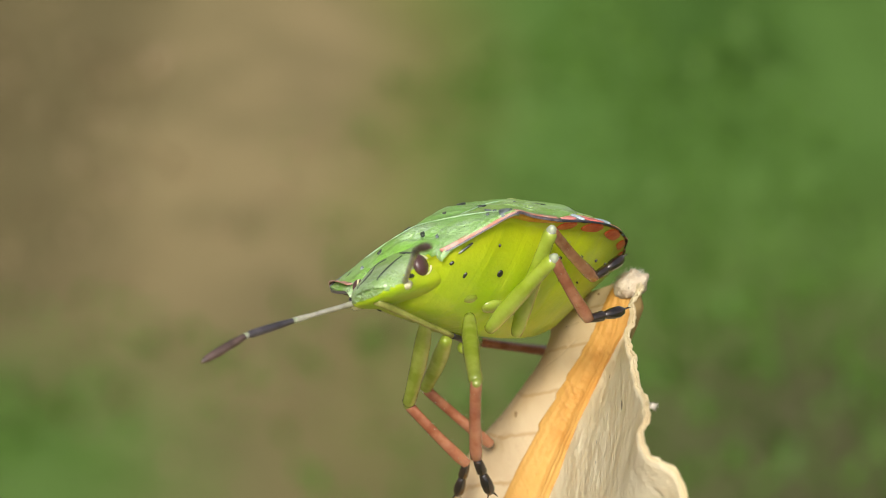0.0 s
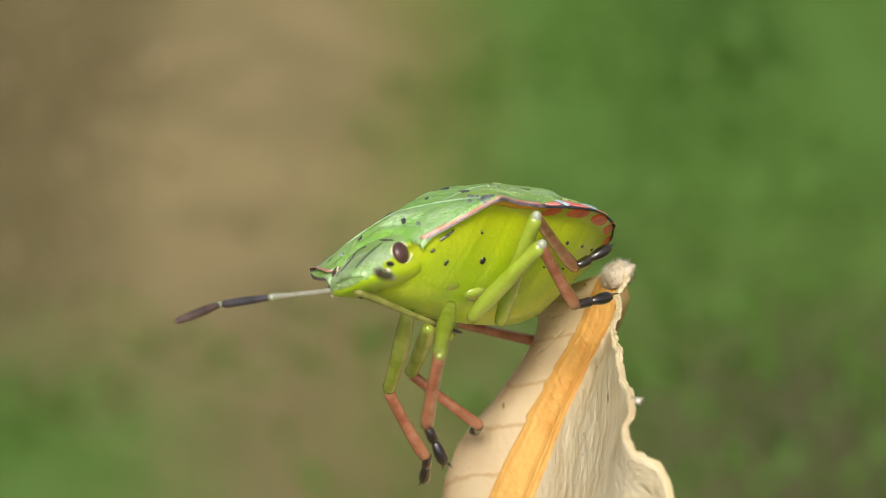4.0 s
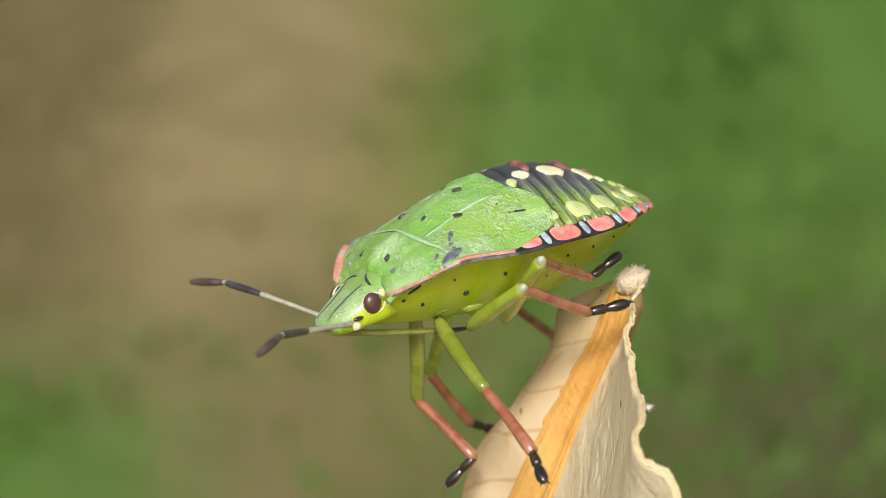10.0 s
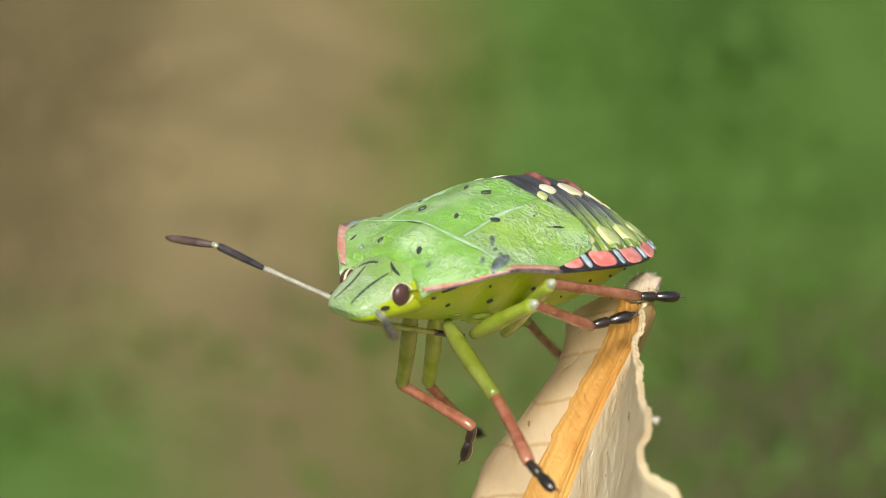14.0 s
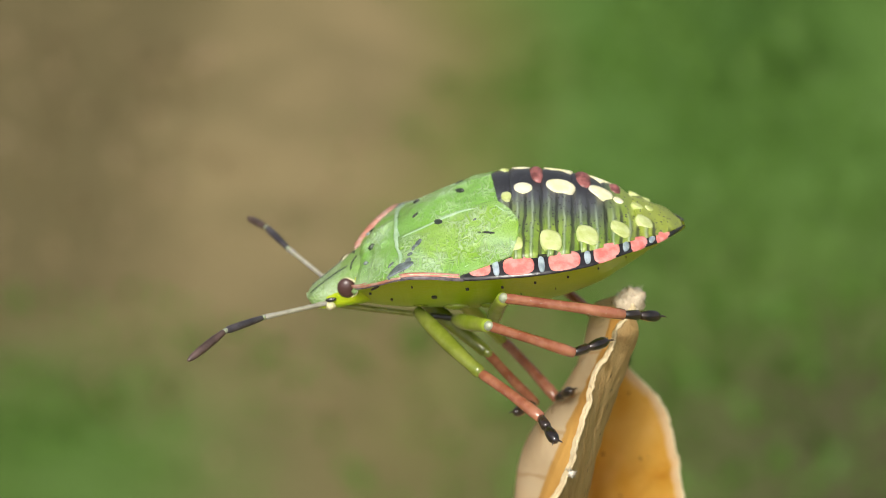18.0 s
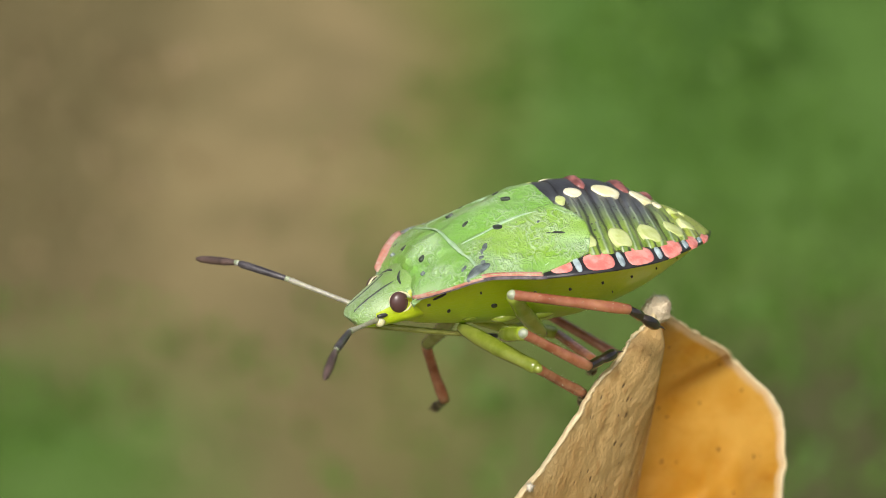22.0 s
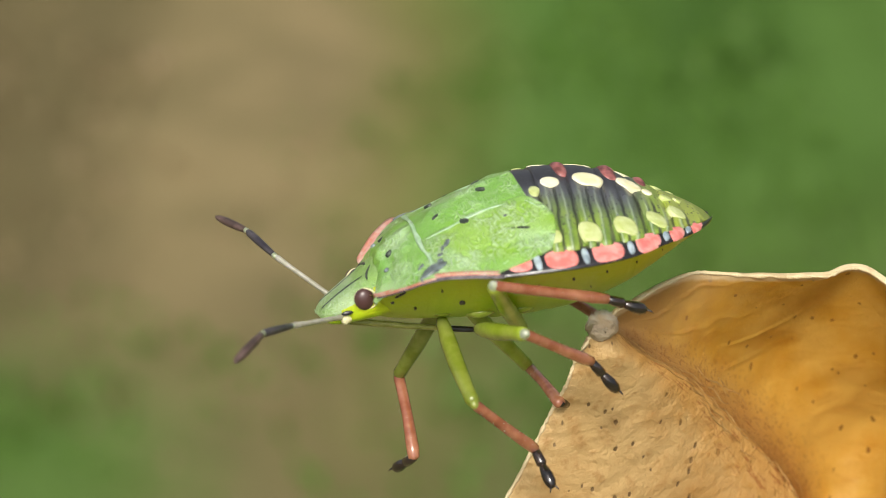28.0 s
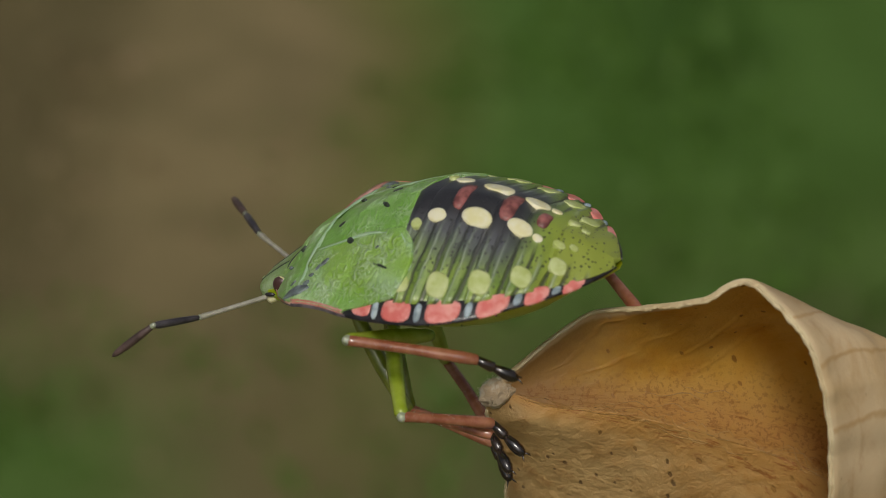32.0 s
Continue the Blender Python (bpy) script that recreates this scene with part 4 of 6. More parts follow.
def flap_point(s, w):
    """The narrow half: w 0 at the crease, 1 at its free margin."""
    k, m = along_line(CREASE, s), along_line(FREE_MARGIN, s)
    p = k.lerp(m, w)
    grown = min(1.0, s)
    p.x += 0.42 * grown * math.sin(math.pi * w)
    dent = noise.noise(Vector((p.y * 0.8, p.z * 0.8, 1.0)))
    p.x += grown * math.sin(math.pi * min(1.0, 0.1 + 0.9 * w)) * (0.10 * dent + 0.05 * noise.noise(Vector((p.y * 2.7, p.z * 2.2, 4.0))))
    edge = max(0.0, w - 0.7) / 0.3
    wave = 0.07 * math.sin(s * 3.4 + 0.6) + 0.02 * math.sin(s * 8.3) + 0.05 * noise.noise(Vector((s * 5.0, 2.0, 0.0)))
    return p + Vector((1.0, -0.25, 0.0)) * (wave * edge * edge * grown)


def sheet_piece(name, point, traits, nu, nv, mats, thick, leaf, label, crease_last):
    """A thin curled sheet over the unit square, with its two sides and its rim."""
    pts = [[Vector(point(i / nu, j / nv)) for j in range(nv + 1)] for i in range(nu + 1)]
    verts, faces, slots = [], [], []
    for i in range(nu + 1):
        for j in range(nv + 1):
            verts.append(tuple(pts[i][j]))
    for i in range(nu + 1):
        for j in range(nv + 1):
            a = pts[min(i + 1, nu)][j] - pts[max(i - 1, 0)][j]
            b = pts[i][min(j + 1, nv)] - pts[i][max(j - 1, 0)]
            n = a.cross(b)
            n = n.normalized() if n.length > 1e-9 else Vector((0, 1, 0))
            verts.append(tuple(pts[i][j] + n * thick))
    m, s = (nu + 1) * (nv + 1), nv + 1
    for i in range(nu):
        for j in range(nv):
            a, b, c, d = i * s + j, (i + 1) * s + j, (i + 1) * s + j + 1, i * s + j + 1
            faces += [(a, d, c, b), (m + a, m + b, m + c, m + d)]
            slots += [0, 1]
    for j in range(nv):
        faces += [(j, m + j, m + j + 1, j + 1), (nu * s + j, nu * s + j + 1, m + nu * s + j + 1, m + nu * s + j)]
        slots += [2, 0] if crease_last else [0, 2]
    for i in range(nu):
        faces += [(i * s, (i + 1) * s, m + (i + 1) * s, m + i * s)]
        slots += [2]
    me = mesh_of(name, verts, faces, mats, slots)
    values = [traits(i / nu, j / nv) for i in range(nu + 1) for j in range(nv + 1)] * 2
    for k, key in enumerate(("across", "down", "edge", "vein")):
        me.attributes.new(key, "FLOAT", "POINT").data.foreach_set("value", [float(t[k]) for t in values])
    return part(name, me, leaf, label)


def rim_cord(point, s0, s1, steps, radius, uneven, seed):
    """A thin uneven cord along a margin of the leaf."""
    rings = []
    for i in range(steps):
        s = s0 + (s1 - s0) * i / (steps - 1)
        p = Vector(point(s))
        d = (Vector(point(s + 0.04)) - p).normalized()
        up = (Vector((0.3, 0.15, 1.0)) - d * d.dot(Vector((0.3, 0.15, 1.0)))).normalized()
        side = d.cross(up).normalized()
        r = radius * (1.0 + uneven * noise.noise(Vector((s * 6.0, seed, 2.0))) + 0.6 * uneven * noise.noise(Vector((s * 17.0, seed, 5.0))))
        if i in (0, steps - 1):
            r *= 0.3
        rings.append([tuple(p + up * r * math.cos(a) + side * r * math.sin(a)) for a in (2 * math.pi * j / 10 for j in range(10))])
    return loft(rings)


def station_of(b):
    """Rows lie closer together near the tip."""
    return 9.0 * b ** 1.3


def dry_leaf():
    leaf = new("dry_leaf")
    tagged(leaf, "dry curled ochre leaf with a cream edge and orange midrib", "leaf")
    sheet_piece("inner_blade", lambda a, b: bowl_point(station_of(b), a),
                lambda a, b: (a, station_of(b), 1.5 * (bowl_point(station_of(b), a) - bowl_point(station_of(b), 1.0)).length, vein_profile(station_of(b), a) * math.sin(math.pi * a)),
                110, 170, [M_LEAF_ORANGE, M_LEAF_PALE, M_LEAF_CREAM], 0.12, leaf, "ochre hollow half of the leaf, pale outside", False)
    sheet_piece("folded_flap", lambda a, b: flap_point(station_of(b), 1 - a), lambda a, b: (3.45 + 1.4 * a, station_of(b), a * 4.0, 0.0),
                48, 190, [M_LEAF_TAN, M_LEAF_CRINKLED, M_LEAF_CREAM], 0.12, leaf, "tan pitted narrow half of the leaf, cream outside", True)
    v, f = rim_cord(lambda s: flap_point(s, 1.0), 0.05, 8.6, 190, 0.042, 0.9, 1.0)
    part("cream_edge", mesh_of("cream_edge", v, f, M_LEAF_CREAM), leaf, "crinkled cream edge of the narrow half")
    v, f = rim_cord(lambda s: bowl_point(s, 1.0), 0.1, 8.6, 170, 0.05, 0.9, 4.0)
    part("wavy_margin", mesh_of("wavy_margin", v, f, M_LEAF_CREAM), leaf, "cream wavy margin")

    # midrib on the outside of the crease: one broad band with lengthwise grooves
    rings = []
    for j in range(100):
        s = 0.03 + 8.9 * j / 99
        k = along_line(CREASE, s)
        wide = 0.42 + 0.40 * min(1.0, s / 4.0)
        ua = next((i / 60 for i in range(1, 60) if (bowl_point(s, i / 60) - k).length > wide * 1.1), 0.6)
        wb = next((i / 60 for i in range(1, 60) if (flap_point(s, i / 60) - k).length > wide * 0.8), 0.6)
        a, b = bowl_point(s, ua), flap_point(s, wb)
        across = (b - a).normalized()
        out = Vector((-0.62, -0.72, -0.3))
        out = (out - across * out.dot(across)).normalized()
        row, back = [], []
        for i in range(31):
            q = i / 30
            h = 0.13 + (0.22 * wide + 0.06) * math.sin(math.pi * q) ** 0.45 + 0.013 * math.sin(i * 1.25 + 0.5 * math.sin(j * 0.3)) + 0.008 * math.sin(i * 2.6 + 1.0)
            base = bowl_point(s, ua * (1 - 2 * q)) if q < 0.5 else flap_point(s, wb * (2 * q - 1))
            row.append(base + out * h)
            if i % 6 == 0:
                back.append(base + out * 0.07)
        rings.append([tuple(p) for p in row] + [tuple(p) for p in reversed(back)])
    v, f = loft(rings)
    part("midrib", mesh_of("midrib", v, f, M_MIDRIB), leaf, "striated orange midrib")

    # the midrib seen in the crease: loose reddish fibres
    fv, ff = [], []
    rnd = random.Random(21)
    for _ in range(34):
        s0, u0 = 0.3 + 6.5 * rnd.random(), rnd.gauss(0.0, 0.05)
        ln = 0.5 + 0.9 * rnd.random()
        rings = []
        for i in range(8):
            s = s0 + ln * i / 7
            u = u0 + 0.012 * math.sin(i * 1.3 + s0 * 9)
            p = bowl_point(s, min(0.2, u)) if u >= 0 else flap_point(s, min(0.2, -u))
            p = p + Vector((0.02, 0, 0.0))
            r = (0.008 + 0.010 * rnd.random()) * math.sin(math.pi * (0.1 + 0.8 * i / 7))
            rings.append([(p.x + r * math.cos(a), p.y + r * math.sin(a), p.z + r * math.sin(a)) for a in (0, 1.57, 3.14, 4.71)])
        v, f = loft(rings)
        ff += [tuple(i + len(fv) for i in q) for q in f]
        fv += v
    tagged(part("crease_fibre", mesh_of("crease_fibre", fv, ff, M_FIBRE), leaf, "loose tan fibres along the crease"), kind="stuff")

    # a tuft of white fluff caught on the free margin
    tv, tf = [], []
    rnd = random.Random(9)
    c = flap_point(5.85, 1.0) + Vector((0.1, -0.05, 0.0))
    for _ in range(90):
        d = Vector((rnd.gauss(0.3, 1), rnd.gauss(0, 1), rnd.gauss(0, 1))).normalized()
        o = d.orthogonal() * 0.016
        b = len(tv)
        tv += [tuple(c + o), tuple(c - o), tuple(c + d.cross(o)), tuple(c + d * (0.07 + 0.13 * rnd.random()))]
        tf += [(b, b + 1, b + 3), (b + 1, b + 2, b + 3), (b + 2, b, b + 3)]
    tagged(part("fluff_tuft", mesh_of("fluff_tuft", tv, tf, M_WOOL), leaf, "tiny tuft of white fluff"), kind="stuff")

    # woolly tip, broader across the midrib than along the fold
    def knob_point(d, k):
        return tuple(Vector((0.0, 0.16, -0.17)) + (Vector((0.75, -0.66, 0.0)) * (d.x * 0.48) + Vector((0.66, 0.75, 0.0)) * (d.y * 0.34) + Vector((0.0, 0.0, d.z * 0.36))) * k)

    rnd = random.Random(5)
    verts, faces = [], []
    for i in range(19):
        p = math.pi * i / 18
        for j in range(26):
            a = 2 * math.pi * j / 26
            d = Vector((math.sin(p) * math.cos(a), math.sin(p) * math.sin(a), math.cos(p)))
            r = 0.37 * (1 + 0.25 * noise.noise(d * 2.1) + 0.16 * noise.noise(d * 5.0))
            verts.append(knob_point(d, r / 0.37))
    for i in range(18):
        for j in range(26):
            k = (j + 1) % 26
            faces.append((i * 26 + j, (i + 1) * 26 + j, (i + 1) * 26 + k, i * 26 + k))
    tip = part("tip_knob", mesh_of("tip_knob", verts, faces, M_KNOB), leaf, "woolly whitish knob at the leaf's tip")
    verts, faces = [], []
    for _ in range(1100):
        d = Vector((rnd.gauss(0, 1), rnd.gauss(0, 1), rnd.gauss(1.3, 0.7))).normalized()
        t = d.orthogonal().normalized()
        c = Vector(knob_point(d, 0.92))
        e = c + d * (0.03 + 0.06 * rnd.random()) + Vector((rnd.gauss(0, 0.06), rnd.gauss(0, 0.06), rnd.gauss(0, 0.06)))
        b = len(verts)
        verts += [tuple(c + t * 0.007), tuple(c - t * 0.007), tuple(c + d.cross(t) * 0.008), tuple(e)]
        faces += [(b, b + 1, b + 3), (b + 1, b + 2, b + 3), (b + 2, b, b + 3)]
    tagged(part("wool", mesh_of("wool", verts, faces, M_WOOL), tip, "whitish fluff"), kind="stuff")

    # leaf stalk below
    v, f = rod([(-60.0, 0.9), (-40.0, 0.85), (-24.0, 0.8), (-15.0, 0.75), (-13.5, 0.4)], 12)
    v = [(x - 2.4, y + 3.2, z) for x, y, z in v]
    part("stalk", mesh_of("stalk", v, f, M_MIDRIB), leaf, "orange-brown leaf stalk")
    return leaf


LEAF = dry_leaf()


# ---- the garden behind, far out of focus (metres) ----
def soil_material():
    """Bare brown soil that passes into mossy green ground cover towards +x and in one corner."""
    m = material("garden_soil", (0.2, 0.14, 0.08), rough=0.9, spec=0.15)
    n, l = m.node_tree.nodes, m.node_tree.links
    tc = n.new("ShaderNodeTexCoord")
    mp = n.new("ShaderNodeMapping")
    l.new(tc.outputs["Object"], mp.inputs["Vector"])
    x, y, z = split_xyz(m, mp)
    big, mid, fine = noise_tex(m, mp, 4.0, 3.0), noise_tex(m, mp, 11.0, 3.0), noise_tex(m, mp, 120.0, 4.0)
    soil = mix(m, smooth(m, mid.outputs["Fac"], 0.36, 0.64), (0.195, 0.16, 0.076), (0.255, 0.203, 0.10))
    soil = mix(m, math_node(m, "MULTIPLY", smooth(m, fine.outputs["Fac"], 0.5, 0.75), 0.3), soil, (0.12, 0.085, 0.045))
    olive = mix(m, smooth(m, big.outputs["Fac"], 0.42, 0.6), (0.15, 0.155, 0.045), (0.20, 0.19, 0.065))
    green = mix(m, smooth(m, mid.outputs["Fac"], 0.38, 0.62), (0.06, 0.126, 0.02), (0.083, 0.165, 0.032))
    wob = math_node(m, "MULTIPLY", math_node(m, "SUBTRACT", big.outputs["Fac"], 0.5), 0.10)
    xx = math_node(m, "ADD", x, wob)
    c = mix(m, math_node(m, "MULTIPLY", smooth(m, xx, -0.135, -0.215), 0.9), soil, (0.12, 0.10, 0.045))
    c = mix(m, smooth(m, xx, -0.085, 0.0), c, olive)
    c = mix(m, smooth(m, xx, -0.045, 0.065), c, green)
    # ground turns to a darker olive-brown towards low y, with a wavy limit
    near_y = math_node(m, "ADD", y, math_node(m, "MULTIPLY", wob, 2.0))
    c = mix(m, math_node(m, "MULTIPLY", smooth(m, near_y, 1.25, 0.85), 0.6), c, (0.125, 0.108, 0.048))
    dx = math_node(m, "DIVIDE", math_node(m, "ADD", x, 0.185), 0.10)
    dy = math_node(m, "DIVIDE", math_node(m, "SUBTRACT", y, 0.88), 0.14)
    d = math_node(m, "SQRT", math_node(m, "ADD", math_node(m, "MULTIPLY", dx, dx), math_node(m, "MULTIPLY", dy, dy)))
    c = mix(m, math_node(m, "MULTIPLY", smooth(m, math_node(m, "ADD", d, wob), 1.35, 0.3), 0.9), c, green)
    for px, py, rx, ry, tint, amount in ((0.18, 0.93, 0.12, 0.14, (0.07, 0.068, 0.032), 0.8), (0.17, 1.46, 0.05, 0.14, (0.04, 0.095, 0.015), 0.7)):
        dx = math_node(m, "DIVIDE", math_node(m, "SUBTRACT", x, px), rx)
        dy = math_node(m, "DIVIDE", math_node(m, "SUBTRACT", y, py), ry)
        d = math_node(m, "SQRT", math_node(m, "ADD", math_node(m, "MULTIPLY", dx, dx), math_node(m, "MULTIPLY", dy, dy)))
        c = mix(m, math_node(m, "MULTIPLY", smooth(m, d, 1.3, 0.3), amount), c, tint)
    return finish(m, c, fine.outputs["Fac"], 0.6, 0.006)


def foliage_material(name, a, b, c3):
    m = material(name, a, rough=0.5, spec=0.4)
    n, l = m.node_tree.nodes, m.node_tree.links
    g = n.new("ShaderNodeNewGeometry")
    r = ramp(m, g.outputs["Random Per Island"], [(0.0, a), (0.5, b), (1.0, c3)])
    l.new(r.outputs["Color"], n["Principled BSDF"].inputs["Base Color"])
    tr = n.new("ShaderNodeBsdfTranslucent")
    l.new(r.outputs["Color"], tr.inputs["Color"])
    mx = n.new("ShaderNodeMixShader")
    mx.inputs[0].default_value = 0.35
    l.new(n["Principled BSDF"].outputs[0], mx.inputs[1])
    l.new(tr.outputs[0], mx.inputs[2])
    l.new(mx.outputs[0], n["Material Output"].inputs["Surface"])
    return m


M_SOIL = soil_material()
M_BUSH = foliage_material("green_bush_leaves", (0.08, 0.17, 0.022), (0.10, 0.20, 0.03), (0.12, 0.23, 0.04))
M_DRYGRASS = foliage_material("dry_straw", (0.25, 0.19, 0.10), (0.34, 0.26, 0.15), (0.2, 0.17, 0.07))
M_TWIG = material("bush_twig", (0.10, 0.07, 0.04), rough=0.8)


def ground():
    verts, faces = [], []
    xs = [-400, -60, -12, -4] + [-2 + 0.1 * i for i in range(41)] + [4, 12, 60, 400]
    ys = [-400, -60, -12, -3] + [-0.5 + 0.1 * i for i in range(61)] + [8, 16, 60, 400]
    for y in ys:
        for x in xs:
            h = 0.015 * noise.noise(Vector((x * 2.2, y * 2.2, 0))) + 0.006 * noise.noise(Vector((x * 9, y * 9, 3))) if abs(x) < 5 and -3 < y < 8 else 0.0
            verts.append((x, y, h))
    w = len(xs)
    for j in range(len(ys) - 1):
        for i in range(w - 1):
            faces.append((j * w + i, j * w + i + 1, (j + 1) * w + i + 1, (j + 1) * w + i))
    me = bpy.data.meshes.new("ground")
    me.from_pydata(verts, [], faces)
    me.materials.append(M_SOIL)
    me.polygons.foreach_set("use_smooth", [True] * len(me.polygons))
    tagged(new("ground", me), "bare brown garden soil with a mossy tint", "ground", kind="structure")


def leaf_blade(verts, faces, base, way, up, length, width):
    """A folded, pointed leaf of six faces."""
    side = way.cross(up).normalized()
    up = side.cross(way).normalized()
    b = len(verts)
    for s, w, d in ((0.0, 0.12, 0.0), (0.35, 1.0, 0.02), (0.7, 0.75, -0.03), (1.0, 0.04, -0.14)):
        c = base + way * (length * s) + up * (d * length)
        verts.append(tuple(c - side * (width * w / 2) + up * (0.12 * width * w)))
        verts.append(tuple(c))
        verts.append(tuple(c + side * (width * w / 2) + up * (0.12 * width * w)))
    for k in range(3):
        i = b + 3 * k
        faces += [(i, i + 1, i + 4, i + 3), (i + 1, i + 2, i + 5, i + 4)]


def bush(x, y, spread, height, count, size, seed, mat, label, low=0.0):
    """Stems that fan out from the ground, with leaves all along them."""
    rnd = random.Random(seed)
    root = new("leafy_bush")
    root.matrix_world = pose(x, y, 0.0)
    tagged(root, label, "bush", group="garden bushes")
    tv, tf, lv, lf = [], [], [], []
    stems = max(5, count // 60)
    for _ in range(stems):
        a = rnd.random() * 2 * math.pi
        d = spread * math.sqrt(rnd.random())
        tip = Vector((d * math.cos(a), d * math.sin(a) * 0.7, height * (0.55 + 0.5 * rnd.random())))
        mid = tip * 0.5 + Vector((0, 0, height * 0.12))
        rings = []
        for i in range(7):
            s = i / 6
            p = mid * (2 * s * (1 - s)) + tip * (s * s)
            r = 0.006 * (1 - 0.8 * s)
            rings.append([(p.x + r * math.cos(q), p.y + r * math.sin(q), p.z) for q in (2 * math.pi * j / 6 for j in range(6))])
        v, f = loft(rings)
        tf += [tuple(i + len(tv) for i in q) for q in f]
        tv += v
        for _ in range(count // stems):
            s = low + (1 - low) * rnd.random() ** 0.8
            p = mid * (2 * s * (1 - s)) + tip * (s * s)
            p = p + Vector((rnd.gauss(0, 0.03), rnd.gauss(0, 0.03), rnd.gauss(0, 0.025)))
            way = Vector((rnd.gauss(0, 1), rnd.gauss(-0.3, 1), rnd.gauss(0.1, 0.6))).normalized()
            leaf_blade(lv, lf, p, way, Vector((rnd.gauss(0, 0.4), rnd.gauss(-0.3, 0.4), 1)), size * (0.6 + 0.8 * rnd.random()), size * 0.55)
    for name, v, f, m, text in (("stem_cluster", tv, tf, M_TWIG, "brown stems"), ("foliage", lv, lf, mat, "green leaves")):
        me = bpy.data.meshes.new(name)
        me.from_pydata(v, [], f)
        me.materials.append(m)
        tagged(part(name, me, root, text), kind="stuff")


def grass_patch(name, x0, x1, y0, y1, count, height, mat, label, seed):
    rnd = random.Random(seed)
    v, f = [], []
    for _ in range(count):
        p = Vector((x0 + (x1 - x0) * rnd.random(), y0 + (y1 - y0) * rnd.random(), -0.005))
        ex, ey = abs(2 * (p.x - x0) / (x1 - x0) - 1), abs(2 * (p.y - y0) / (y1 - y0) - 1)
        if noise.noise(Vector((p.x * 5, p.y * 3, seed))) < -0.15 or rnd.random() < max(ex, ey) ** 1.5:
            continue
        way = Vector((rnd.gauss(0, 0.35), rnd.gauss(0, 0.35), 1)).normalized()
        leaf_blade(v, f, p, way, Vector((rnd.gauss(0, 1), rnd.gauss(0, 1), 0.2)), height * (0.5 + rnd.random()), 0.008)
    me = bpy.data.meshes.new(name)
    me.from_pydata(v, [], f)
    me.materials.append(mat)
    tagged(new(name, me), label, "grass", kind="stuff")


ground()
bush(0.30, 2.3, 0.30, 0.26, 3600, 0.028, 11, M_BUSH, "low green leafy bush on mossy ground")
bush(0.13, 1.78, 0.08, 0.05, 700, 0.016, 12, M_BUSH, "small dark green seedling on mossy ground")
grass_patch("green_weeds", -0.34, -0.06, 0.7, 1.08, 2400, 0.009, M_BUSH, "patch of short green weeds on the soil", 3)
grass_patch("ground_cover", -0.1, 0.6, 0.5, 2.4, 14000, 0.014, M_BUSH, "low green ground cover", 5)
grass_patch("sparse_grass", -0.5, 0.02, 0.7, 2.6, 3000, 0.01, M_DRYGRASS, "sparse straw-coloured grass on the soil", 4)


# ---- movement ----
def along(a, b, side):
    """Pose of a limb piece at a (millimetres), with its z axis towards b."""
    a, b = Vector(a), Vector(b)
    z = (b - a).normalized()
    x = Vector((0.0, 0.0, 1.0)).cross(z)
    x = x.normalized() if x.length > 1e-3 else Vector((1, 0, 0))
    y = z.cross(x)
    m = Matrix((x, y, z)).transposed().to_4x4()
    m.translation = a * MM
    return m


def limb_rows(rows, start, piece, lengths, backwards=False):
    """Poses of one piece of a limb; a piece that is not the first begins where the one before it ends."""
    out = []
    for row in rows:
        pts = [Vector(start), Vector(row[1:4]), Vector(row[4:7]), Vector(row[7:10])]
        if piece == 2:
            pts[2] = pts[1] + (pts[2] - pts[1]).normalized() * lengths[1]
        a, b = pts[piece], pts[piece + 1]
        out.append((row[0], along(b, a, 1) if backwards else along(a, b, 1)))
    return out


